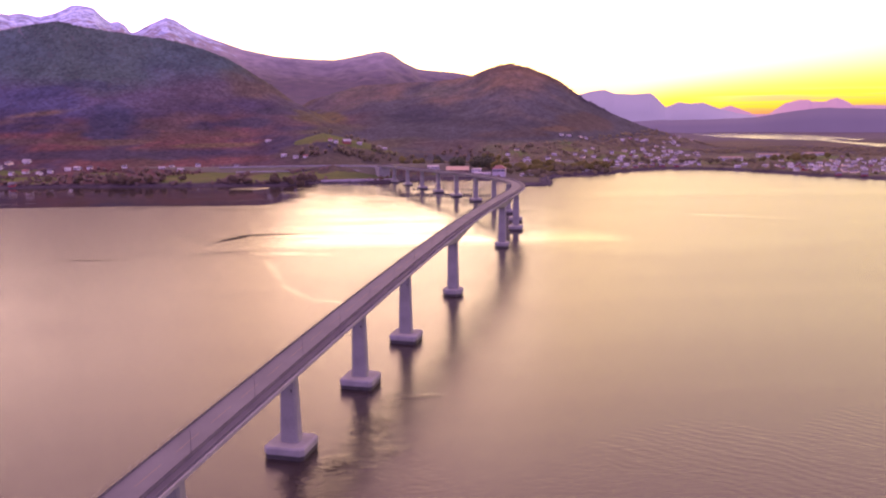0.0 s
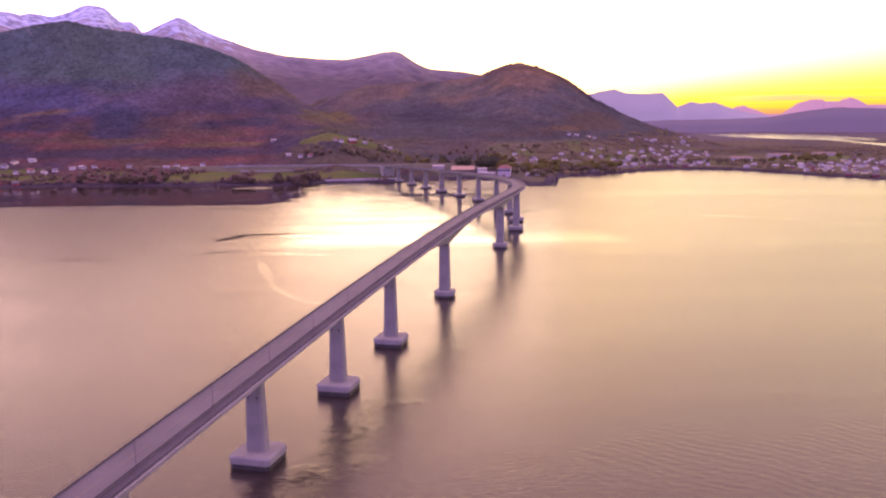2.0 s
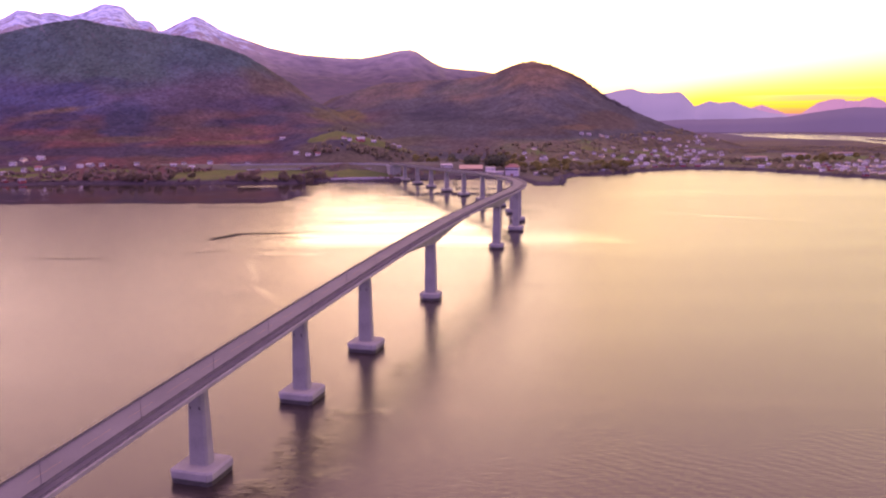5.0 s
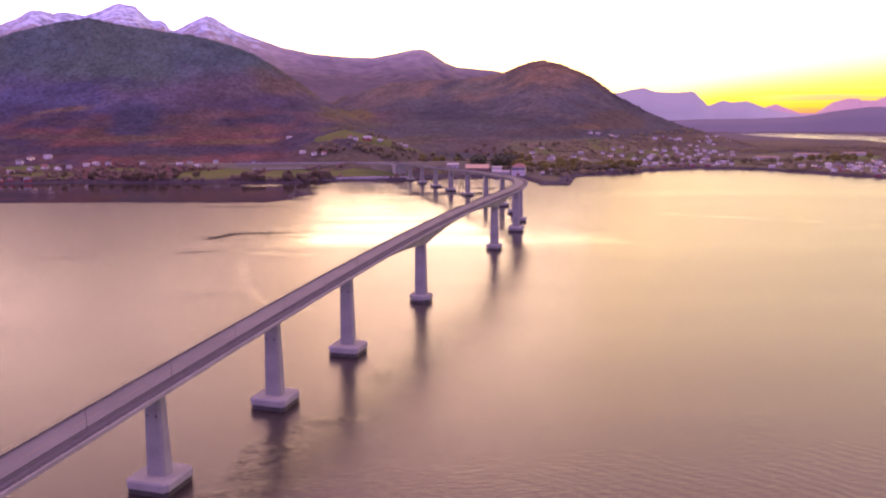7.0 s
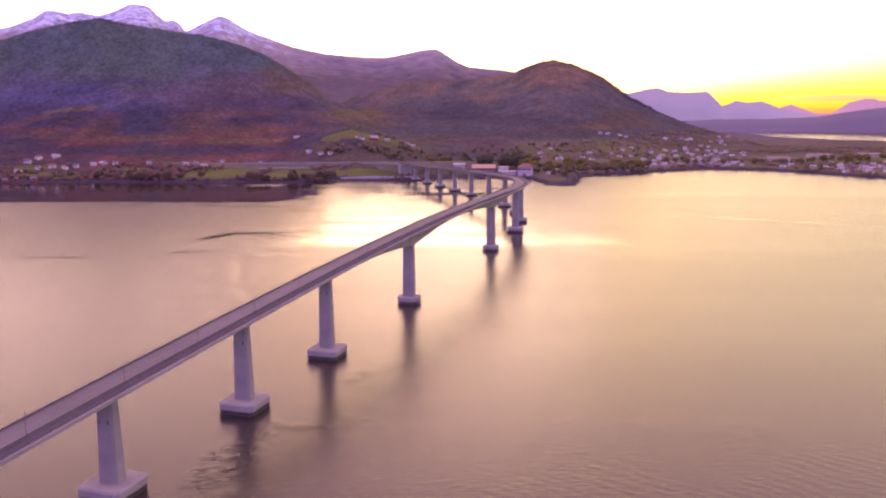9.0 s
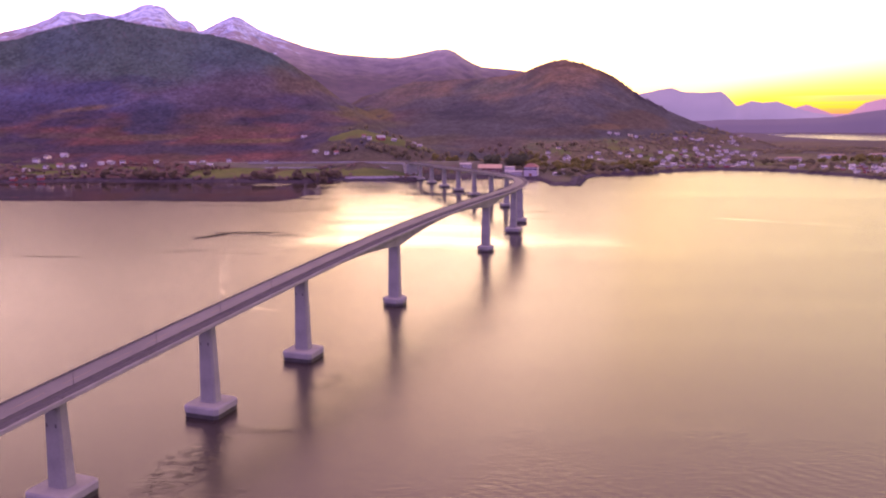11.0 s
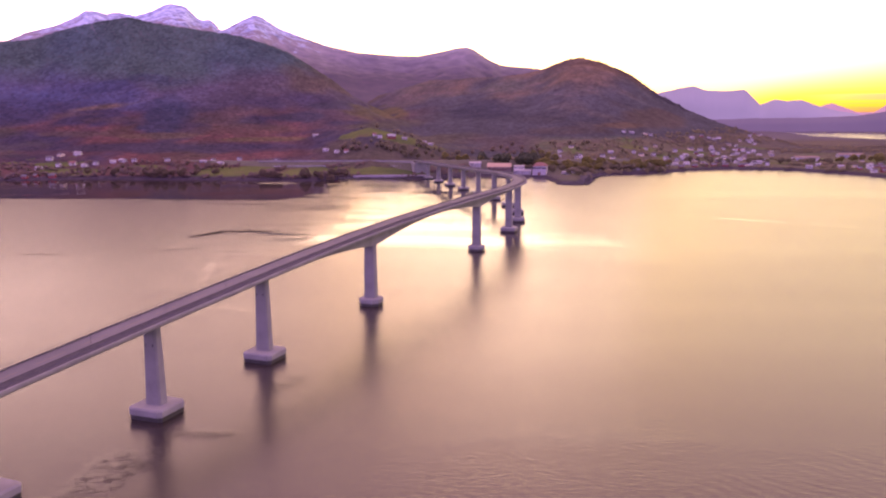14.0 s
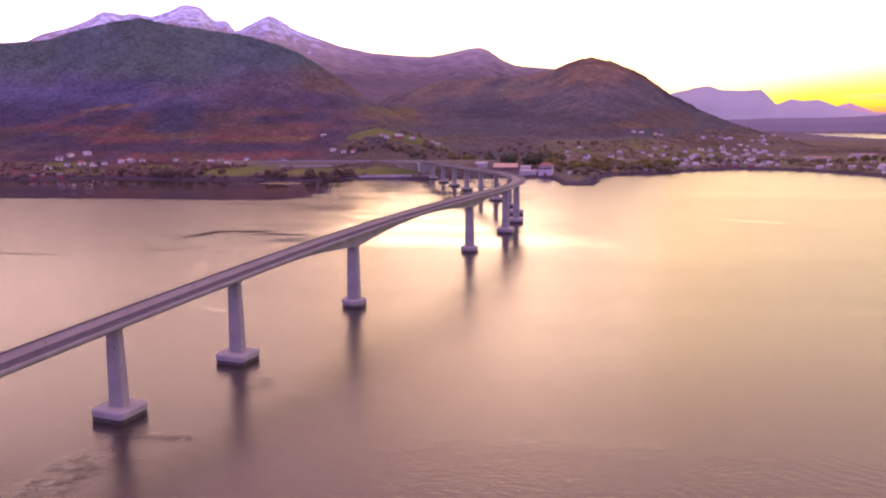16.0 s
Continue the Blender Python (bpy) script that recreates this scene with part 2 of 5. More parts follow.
rip = noise_tex(t, rmap.outputs[0], 0.75, 3, 0.6, 0.8)
gusts = ramp(t, noise_tex(t, wmap.outputs[0], 0.022, 3, 0.5, 0.3), [(0.50, 0.05), (0.68, 0.35)])
fine_rip = noise_tex(t, rmap.outputs[0], 0.8, 3, 0.65, 0.8)
wakes = calc(t, "MULTIPLY", most([patch(-10, 206, 24, 7, 22, 0.8, 0.8), patch(-26, 193, 7, 12, 0, 0.8, 0.8), patch(-8, 230, 9, 26, -6, 0.8, 0.8), patch(7, 253, 14, 4.5, 6, 0.8, 0.9), patch(-2, 247, 7, 16, 0, 0.8, 0.7), patch(20, 300, 7, 14, 0, 0.8, 0.5)]), ramp(t, noise_tex(t, v, 0.15, 3), [(0.35, 0.25), (0.65, 1.0)]))
breeze = calc(t, "MULTIPLY", calc(t, "SUBTRACT", 1.0, lee), calc(t, "MULTIPLY", band(calc(t, "SUBTRACT", 0.0, WX), 70.0, 160.0), band(WY, 440.0, 220.0)))
wind = calc(t, "SUBTRACT", noise_tex(t, smap_lane, 0.006, 5, 0.62, 1.2), 0.5)
flecks = calc(t, "MULTIPLY", wakes, ramp(t, fine_rip, [(0.42, 0.0), (0.54, 1.0)]))
t.links.new(calc(t, "MINIMUM", 0.268, calc(t, "ADD", calc(t, "SUBTRACT", rough, calc(t, "MULTIPLY", wakes, 0.13)), calc(t, "ADD", calc(t, "MULTIPLY", inlet, -0.10), calc(t, "MULTIPLY", wind, 0.11)))), b.inputs["Roughness"])
t.links.new(calc(t, "SUBTRACT", 1.36, calc(t, "MAXIMUM", calc(t, "MULTIPLY", ruffles, 0.34), calc(t, "MULTIPLY", flecks, 0.33))), b.inputs["IOR"])
# a few low swells that cross the open water slantwise
swell = t.nodes.new("ShaderNodeTexWave")
swell.wave_type, swell.bands_direction, swell.wave_profile = "BANDS", "X", "SIN"
for k, val in (("Scale", 0.085), ("Distortion", 8.0), ("Detail", 2.0), ("Detail Scale", 0.6)):
    swell.inputs[k].default_value = val
smap = t.nodes.new("ShaderNodeMapping")
smap.inputs["Rotation"].default_value = (0, 0, radians(-50))
t.links.new(v, smap.inputs["Vector"])
t.links.new(smap.outputs[0], swell.inputs["Vector"])
swells = calc(t, "MULTIPLY", swell.outputs["Fac"], calc(t, "MULTIPLY", most([patch(84, 208, 34, 26, 0, 0.9), patch(150, 215, 40, 22, 0, 0.9), patch(112, 180, 45, 16, 0, 0.9), patch(182, 246, 30, 16, 0, 0.9)]), 0.075))
chop = calc(t, "MULTIPLY", 0.30, calc(t, "SUBTRACT", 1.0, most([lane, shelter, lee])))
waves = calc(t, "ADD", calc(t, "ADD", calc(t, "MULTIPLY", wakes, 1.7), chop), calc(t, "ADD", calc(t, "MULTIPLY", breeze, 0.85), inlet))
low = calc(t, "ADD", calc(t, "MULTIPLY", rip, gusts), calc(t, "ADD", calc(t, "MULTIPLY", fine_rip, waves), swells))
bump(t, b, low, 0.7, 0.40)


# ---- mesh helpers ----
def mesh_of(name, bm, mat):
    me = bpy.data.meshes.new(name)
    bm.to_mesh(me)
    bm.free()
    me.materials.append(mat)
    return me


def part(name, bm, mat, parent, label=""):
    ob = new(name, bm if isinstance(bm, bpy.types.Mesh) else mesh_of(name, bm, mat))
    ob.parent = parent
    if label:
        tagged(ob, label)
    return ob


def thing(name, bm, mat, label, category, group="", kind=""):
    ob = new(name, None if bm is None else mesh_of(name, bm, mat))
    return tagged(ob, label, category, group, kind)


def raw(name, verts, faces, mat, smooth=False):
    me = bpy.data.meshes.new(name)
    me.from_pydata([tuple(p) for p in verts], [], [tuple(f) for f in faces])
    me.materials.append(mat)
    if smooth:
        me.shade_smooth()
    me.update()
    return me


def box(bm, lo, hi, bevel=0.0):
    x0, y0, z0 = lo
    x1, y1, z1 = hi
    vs = [bm.verts.new(p) for p in ((x0, y0, z0), (x1, y0, z0), (x1, y1, z0), (x0, y1, z0), (x0, y0, z1), (x1, y0, z1), (x1, y1, z1), (x0, y1, z1))]
    fs = [bm.faces.new([vs[i] for i in f]) for f in ((3, 2, 1, 0), (4, 5, 6, 7), (0, 1, 5, 4), (1, 2, 6, 5), (2, 3, 7, 6), (3, 0, 4, 7))]
    if bevel:
        bmesh.ops.bevel(bm, geom=list({e for f in fs for e in f.edges}), offset=bevel, segments=2, affect="EDGES")


def loft(bm, rings, caps=True):
    """A skin over rings of points, each ring closed."""
    rows = [[bm.verts.new(p) for p in r] for r in rings]
    for a, b in zip(rows, rows[1:]):
        for i in range(len(a)):
            j = (i + 1) % len(a)
            bm.faces.new((a[i], a[j], b[j], b[i]))
    if caps:
        bm.faces.new(rows[0][::-1])
        bm.faces.new(rows[-1])


def fbm(x, y, scale, octaves=4, seed=0):
    """Value noise in numpy, about -1 to 1."""
    out, amp, tot = np.zeros_like(x, dtype=float), 1.0, 0.0
    for o in range(octaves):
        px, py = x / scale * 2**o + 13.7 * o + seed * 5.1, y / scale * 2**o - 7.3 * o + seed * 3.3
        ix, iy = np.floor(px), np.floor(py)
        fx, fy = px - ix, py - iy
        fx, fy = fx * fx * (3 - 2 * fx), fy * fy * (3 - 2 * fy)

        def h(a, b):
            s = np.sin(a * 127.1 + b * 311.7 + seed * 74.7) * 43758.5453
            return s - np.floor(s)
        n = (h(ix, iy) * (1 - fx) + h(ix + 1, iy) * fx) * (1 - fy) + (h(ix, iy + 1) * (1 - fx) + h(ix + 1, iy + 1) * fx) * fy
        out += amp * (2 * n - 1)
        tot += amp
        amp *= 0.5
    return out / tot


# ---- terrain ----
def polar(x, y, ox, oy):
    return np.degrees(np.arctan2(x - ox, y - oy)), np.hypot(x - ox, y - oy)


def table(pairs):
    p = np.array(pairs, float)
    return lambda a: np.interp(a, p[:, 0], p[:, 1])


SHORE = [(-2400, 900), (-1200, 1180), (-640, 1140), (-570, 1125), (-480, 1150), (-400, 1135), (-270, 1130), (-150, 1120), (-120, 1150), (-45, 1160),
         (-12, 1150), (40, 1185), (110, 1190), (165, 1160), (178, 1064), (208, 1060), (222, 1130), (232, 1192), (262, 1228), (318, 1244), (372, 1293),
         (470, 1360), (563, 1320), (615, 1235), (642, 1165), (693, 1085), (760, 1050), (1000, 980), (1800, 700)]
CX, CY = 60.0, 40.0
_sa, _sr = polar(np.array([p[0] for p in SHORE], float), np.array([p[1] for p in SHORE], float), CX, CY)
_back = [(-180, 330), (-150, 330), (-120, 420), (-95, 900)], [(95, 1100), (120, 900), (150, 420), (180, 330)]
shore_r = table(_back[0] + sorted(zip(_sa, _sr)) + _back[1])

# crests: bearing and height angle, seen from one point, and how far off they lie
crest_a = table([(-70, 3.0), (-45, 3.9), (-32.3, 4.58), (-30.05, 4.93), (-28.9, 5.38), (-27.4, 5.86), (-26.4, 6.10), (-24.6, 6.48), (-23.5, 6.26), (-21.6, 5.98), (-20.1, 5.81), (-18.6, 5.66), (-17.1, 5.36), (-15.6, 4.93),
                 (-14.1, 4.31), (-13.05, 3.67), (-11.4, 2.6), (-9.9, 1.43), (-7, 0.0), (-3, -1.6), (0, -2.2)])
crest_b = table([(-12, -1.0), (-8, 1.4), (-4.4, 2.42), (-1.2, 2.67), (2.1, 3.02), (3.5, 3.32), (4.3, 3.72), (5.3, 4.02), (6.2, 4.06), (7.2, 3.82), (8.4, 3.42), (9.15, 3.1), (9.8, 2.75), (10.4, 2.25),
                 (11.3, 1.63), (12.4, 0.97), (13.8, 0.31), (15.1, -0.22), (16.2, -0.6), (18.2, -1.2), (21, -2.0), (25, -2.4)])
crest_m = table([(-75, 4.0), (-50, 5.0), (-34, 4.3), (-30.7, 4.64), (-29.7, 5.16), (-28.0, 5.67), (-26.9, 6.17), (-26.15, 6.65), (-25.5, 6.61), (-24.9, 6.46), (-24.6, 6.58), (-24.1, 6.6), (-23.2, 6.45), (-22.2, 6.77), (-21.3, 7.23),
                 (-20.9, 7.28), (-20.0, 7.14), (-19.5, 6.61), (-19.1, 6.3), (-18.5, 6.35), (-18.1, 6.07), (-17.9, 5.71), (-17.6, 5.71), (-16.6, 6.25), (-15.6, 6.71), (-15.1, 6.58), (-13.95, 5.89), (-12.4, 5.31), (-10.7, 4.72),
                 (-8.6, 4.28), (-6.2, 4.09), (-4.4, 4.05), (-3.0, 4.31), (-1.8, 4.58), (-0.95, 4.65), (-0.45, 4.49), (0.55, 3.83), (1.5, 3.43), (4, 3.2), (8, 2.4), (12, 0.8), (14.5, -1.2), (20, -3.0)])
crest_c = table([(14, -0.35), (16.9, -0.29), (18.4, -0.23), (21.4, -0.21), (24.4, -0.08), (25.5, 0.10), (26.85, 0.30), (28.4, 0.51), (30.2, 0.45), (32.3, 0.38), (40, 0.6), (60, 2.0), (90, 2.5)])
LAKE = [(1720, 4534), (1731, 4171), (1937, 3765), (1893, 3409), (1775, 2881), (1673, 2765), (1688, 2998), (1570, 2661), (1554, 2420), (1573, 2256), (1335, 1912), (1371, 2133), (1464, 2478),
        (1552, 2847), (1470, 2990), (1425, 3445), (1525, 3975), (1610, 4480)]


def inside(x, y, poly):
    hit = np.zeros(x.shape, bool)
    for (x0, y0), (x1, y1) in zip(poly, poly[1:] + poly[:1]):
        cross = (y0 > y) != (y1 > y)
        hit ^= cross & (x < (x1 - x0) * (y - y0) / ((y1 - y0) or 1e-9) + x0)
    return hit


def rise(az, r, crest, far, foot, power, z_eye, drop, trees=0.0):
    """Height of one range of hills: climbs from its foot to the crest, then falls away behind."""
    top = z_eye - trees + far * np.tan(np.radians(crest(az)))
    u = np.clip((r - foot) / np.maximum(far - foot, 50.0), 0, 1)
    front = top * u**power
    behind = top - (r - far) * drop
    return np.where(r <= far, front, behind)


def height(x, y):
    """Height of the land above the water, in metres; below zero is sea bed."""
    x, y = np.asarray(x, float), np.asarray(y, float)
    az, r = polar(x, y, CX, CY)
    d = r - shore_r(az) + 9 * fbm(x, y, 60, 3, 3)
    low = np.where(d > 0, 1.0 + 0.010 * np.minimum(d, 400) + 3.0 * np.clip(d / 25, 0, 1), np.maximum(-6.0, 0.25 * d))
    low = np.where((az > 14) & (r > 2250) & (d > 0), 2.0, low)
    az6, r6 = polar(x, y, 98.9, 54.4)
    foot = np.interp(az, [-60, -30, -20, -8, 2, 9, 18, 25, 40], [1300, 1270, 1180, 1130, 1190, 1270, 1370, 1320, 1200])
    pa = np.interp(az6, [-14, -9], [2.1, 0.9])
    far_a = np.interp(az6, [-60, -25, -10, 0], [2200, 2116, 1950, 1800])
    h = rise(az6, r6, crest_a, far_a, foot, pa, 86.6, 0.25, 10.0)
    h = np.maximum(h, rise(az6, r6, crest_b, np.interp(az6, [-5, 5], [2500, 2240]), foot + 40, 1.45, 86.6, 0.22, 12.5))
    az8, r8 = polar(x, y, 44.0, 34.0)
    h = np.maximum(h, rise(az8, r8, crest_m, 4830.0, 2300.0, 1.3, 88.3, 0.6))
    h = h + 17 * np.exp(-((x + 80) / 130) ** 2 - ((y - 1455) / 85) ** 2)
    behind = np.where(np.abs(az) > 85, 60 * np.clip(d / 900, 0, 1) ** 1.2, 0)
    h = np.maximum(h, behind)
    bumpy = np.clip(h / 120, 0, 1) * np.clip(r / 2500, 0.4, 1.6)
    gap = np.minimum(np.abs(r6 - far_a), np.abs(r8 - 4830)) / 300
    h = h + bumpy * 14 * fbm(x, y, 330, 5, 1) * np.clip(gap, 0.12, 1)
    crag = np.clip((r8 - 2700) / 900, 0, 1) * np.clip((h - 90) / 200, 0, 1) * np.clip(np.abs(r8 - 4830) / 260, 0.06, 1)
    h = h + crag * 46 * (0.35 - np.abs(fbm(x, y, 420, 5, 12))) * 1.6
    z = np.where(d > 0, low + np.maximum(h, 0), low)
    return np.where(inside(x, y, LAKE), -3.0, z)


# open fields: centre and half-widths
FIELDS = [(-82, 1442, 100, 46), (-297, 1208, 55, 72), (-449, 1262, 34, 20), (-600, 1275, 40, 22), (-250, 1270, 60, 18), (-190, 1210, 42, 70), (-545, 1215, 50, 30), (620, 1410, 80, 20), (660, 1765, 60, 24), (365, 1565, 40, 26), (476, 1589, 36, 22), (321, 1425, 34, 22), (430, 1500, 45, 22), (-60, 1200, 70, 30), (760, 1420, 60, 40)]


# patches of the hillsides: centre x and height, half-widths, slope of the patch, tone, share
STANDS = [(-690, 107, 72, 9, 0.13, (0.162, 0.124, 0.060), 0.75), (-720, 92, 70, 7, 0.05, (0.103, 0.074, 0.053), 0.6), (-640, 82, 80, 9, 0.0, (0.103, 0.071, 0.053), 0.6),
          (-545, 98, 58, 42, -0.25, (0.042, 0.049, 0.071), 0.9), (-480, 60, 40, 18, 0.0, (0.044, 0.048, 0.065), 0.7), (-720, 150, 95, 16, 0.05, (0.047, 0.054, 0.086), 0.85),
          (-620, 165, 70, 14, -0.1, (0.050, 0.060, 0.079), 0.7), (-840, 98, 85, 30, 0.0, (0.052, 0.054, 0.086), 0.8), (-420, 95, 85, 20, 0.0, (0.096, 0.069, 0.057), 0.75),
          (-370, 62, 110, 9, 0.0, (0.110, 0.076, 0.050), 0.45), (-510, 53, 80, 5, 0.0, (0.117, 0.089, 0.046), 0.7), (-680, 56, 80, 6, 0.0, (0.103, 0.076, 0.053), 0.7),
          (-244, 114, 62, 11, 0.0, (0.052, 0.052, 0.061), 0.8), (-300, 86, 62, 10, 0.0, (0.050, 0.051, 0.063), 0.8), (-470, 34, 290, 8, 0.0, (0.050, 0.047, 0.062), 0.85), (-320, 46, 90, 4, 0.0, (0.114, 0.100, 0.043), 0.7),
          (-300, 165, 90, 40, -0.3, (0.100, 0.080, 0.042), 0.6), (-166, 98, 60, 16, -0.2, (0.114, 0.100, 0.032), 0.75), (-120, 70, 70, 10, 0.0, (0.083, 0.079, 0.045), 0.6),
          (65, 106, 95, 26, 0.0, (0.047, 0.049, 0.060), 0.85), (190, 80, 80, 12, 0.0, (0.058, 0.058, 0.057), 0.7), (364, 66, 60, 7, 0.0, (0.148, 0.104, 0.053), 0.75),
          (240, 58, 110, 9, 0.0, (0.096, 0.072, 0.047), 0.6), (480, 80, 110, 22, 0.0, (0.100, 0.071, 0.043), 0.6), (140, 172, 100, 22, 0.1, (0.098, 0.104, 0.076), 0.6), (20, 45, 80, 9, 0.0, (0.079, 0.071, 0.040), 0.6), (-75, 32, 150, 26, 0.0, (0.092, 0.082, 0.052), 0.9), (110, 38, 110, 14, 0.0, (0.105, 0.080, 0.066), 0.7)]


def stand_tone(x, y, z):
    """Base colour of the woods, haze mixed in: spruce along the crests, mixed wood below, rust and brown birch on the
    terraces.
    """
    x, y, z = (np.asarray(a, float) for a in (x, y, z))
    broad, fine, strip = fbm(x, y, 240, 4, 5), fbm(x, y, 55, 3, 9), fbm(x / 3.2, z * 4.0, 130, 4, 31)
    lerp = lambda a, b, w: a + (b - a) * np.clip(w, 0, 1)[..., None]
    tone = lambda *c: np.array(c) * np.ones(x.shape + (1,))
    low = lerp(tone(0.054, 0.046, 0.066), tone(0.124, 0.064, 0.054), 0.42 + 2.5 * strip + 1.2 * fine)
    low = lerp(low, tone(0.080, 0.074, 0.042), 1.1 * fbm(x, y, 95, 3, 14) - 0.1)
    # blue of the haze is put into the tone of the middle slopes
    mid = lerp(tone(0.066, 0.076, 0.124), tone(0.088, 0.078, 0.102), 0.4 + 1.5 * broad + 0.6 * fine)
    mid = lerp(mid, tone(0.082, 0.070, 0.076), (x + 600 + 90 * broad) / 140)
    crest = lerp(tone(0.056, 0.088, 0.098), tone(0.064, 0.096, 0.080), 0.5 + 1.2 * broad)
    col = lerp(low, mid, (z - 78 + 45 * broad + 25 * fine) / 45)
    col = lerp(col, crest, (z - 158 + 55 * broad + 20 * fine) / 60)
    # brown lightens with height, painting the warm hazy glow along the eastern crest
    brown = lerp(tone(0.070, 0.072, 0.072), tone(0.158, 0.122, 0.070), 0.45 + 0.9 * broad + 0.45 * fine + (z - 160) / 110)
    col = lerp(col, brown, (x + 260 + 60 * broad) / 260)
    for cx, cz, rx, rz, lean, c, share in STANDS:
        q = ((x - cx) / rx) ** 2 + ((z - cz - lean * (x - cx)) / rz) ** 2
        col = lerp(col, tone(*c), share * np.clip(1.5 * (1.0 - q + 0.9 * fine + 0.5 * strip), 0, 1))
    # gardens and lawns of the village, woods beyond it
    town = lerp(tone(0.086, 0.085, 0.050), tone(0.074, 0.105, 0.032), 1.7 * fbm(x, y, 60, 3, 41) + 0.25)
    town = lerp(town, tone(0.092, 0.079, 0.062), 1.6 * fbm(x, y, 45, 2, 43) - 0.25)
    town = town * 0.98
    woods = lerp(tone(0.054, 0.049, 0.048), tone(0.082, 0.070, 0.044), 0.4 + 1.6 * fbm(x, y, 130, 4, 45))
    town = lerp(town, woods, (np.hypot(x - 60, y - 40) - 1620) / 120)
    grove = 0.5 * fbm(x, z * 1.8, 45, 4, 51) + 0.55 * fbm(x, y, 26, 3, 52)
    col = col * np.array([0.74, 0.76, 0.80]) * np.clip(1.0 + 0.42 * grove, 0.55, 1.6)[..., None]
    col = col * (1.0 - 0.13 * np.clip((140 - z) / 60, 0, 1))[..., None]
    return lerp(col, town, np.clip((x - 150) / 60, 0, 1) * np.clip((48 - z) / 10, 0, 1))


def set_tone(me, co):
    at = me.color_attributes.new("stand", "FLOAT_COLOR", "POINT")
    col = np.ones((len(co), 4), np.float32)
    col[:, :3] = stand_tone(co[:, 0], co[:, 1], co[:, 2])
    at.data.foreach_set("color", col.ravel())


def stand_attribute(t):
    n = t.nodes.new("ShaderNodeAttribute")
    n.attribute_name = "stand"
    return n.outputs["Color"]


def ground_mat():
    m, t, b = material("hillside", 0.95)
    b.inputs["Specular IOR Level"].default_value = 0.05
    v = coords(t)
    sep = t.nodes.new("ShaderNodeSeparateXYZ")
    t.links.new(v, sep.inputs[0])
    z = sep.outputs[2]
    mid, fine = noise_tex(t, v, 0.016, 6, 0.6), noise_tex(t, v, 0.12, 4, 0.7)
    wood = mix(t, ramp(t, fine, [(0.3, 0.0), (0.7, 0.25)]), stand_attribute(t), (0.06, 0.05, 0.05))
    field = ramp(t, mid, [(0.35, (0.05, 0.072, 0.024)), (0.55, (0.08, 0.10, 0.028)), (0.66, (0.085, 0.068, 0.045))])
    lowland = calc(t, "MULTIPLY", calc(t, "SUBTRACT", 34.0, z), 0.06, True)
    lowland = calc(t, "MULTIPLY", lowland, calc(t, "LESS_THAN", sep.outputs[1], 1900.0))
    plots = calc(t, "MULTIPLY", lowland, ramp(t, noise_tex(t, v, 0.011, 2), [(0.61, 0.0), (0.65, 1.0)]))
    wob = calc(t, "MULTIPLY", calc(t, "SUBTRACT", mid, 0.5), 1.1)
    for cx, cy, rx, ry in FIELDS:
        ex, ey = calc(t, "MULTIPLY", calc(t, "SUBTRACT", sep.outputs[0], cx), 1 / rx), calc(t, "MULTIPLY", calc(t, "SUBTRACT", sep.outputs[1], cy), 1 / ry)
        q = calc(t, "ADD", calc(t, "ADD", calc(t, "MULTIPLY", ex, ex), calc(t, "MULTIPLY", ey, ey)), wob)
        plots = calc(t, "MAXIMUM", plots, calc(t, "MULTIPLY", calc(t, "SUBTRACT", 1.0, q), 5.0, True))
    col = mix(t, plots, wood, field)
    # past y = 2700 the woods blend to a greyer violet tone
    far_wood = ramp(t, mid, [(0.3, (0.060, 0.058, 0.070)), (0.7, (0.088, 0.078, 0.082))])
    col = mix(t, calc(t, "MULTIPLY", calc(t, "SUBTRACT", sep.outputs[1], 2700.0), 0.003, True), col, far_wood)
    shore_line = calc(t, "MULTIPLY", calc(t, "MULTIPLY", calc(t, "SUBTRACT", 4.6, z), 0.7, True), calc(t, "LESS_THAN", sep.outputs[1], 1900.0))
    col = mix(t, shore_line, col, ramp(t, fine, [(0.3, (0.022, 0.020, 0.026)), (0.7, (0.055, 0.047, 0.055))]))
    # base colour raised to pale violet to give the haze over the far ridge
    hazy_heath = ramp(t, mid, [(0.3, (0.145, 0.145, 0.162)), (0.7, (0.225, 0.217, 0.228))])
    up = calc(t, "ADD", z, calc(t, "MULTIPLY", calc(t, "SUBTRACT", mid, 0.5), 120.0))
    col = mix(t, calc(t, "MULTIPLY", calc(t, "SUBTRACT", up, 262.0), 0.0048, True), col, hazy_heath)
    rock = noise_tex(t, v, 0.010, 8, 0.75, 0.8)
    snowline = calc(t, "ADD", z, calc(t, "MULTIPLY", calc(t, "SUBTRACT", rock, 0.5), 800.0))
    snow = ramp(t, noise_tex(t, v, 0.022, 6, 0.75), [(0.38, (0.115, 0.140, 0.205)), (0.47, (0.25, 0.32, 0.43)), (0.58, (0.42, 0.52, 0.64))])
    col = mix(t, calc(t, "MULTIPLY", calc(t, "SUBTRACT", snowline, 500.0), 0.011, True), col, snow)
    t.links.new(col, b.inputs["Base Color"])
    bump(t, b, fine, 0.5, 3.0)
    return m


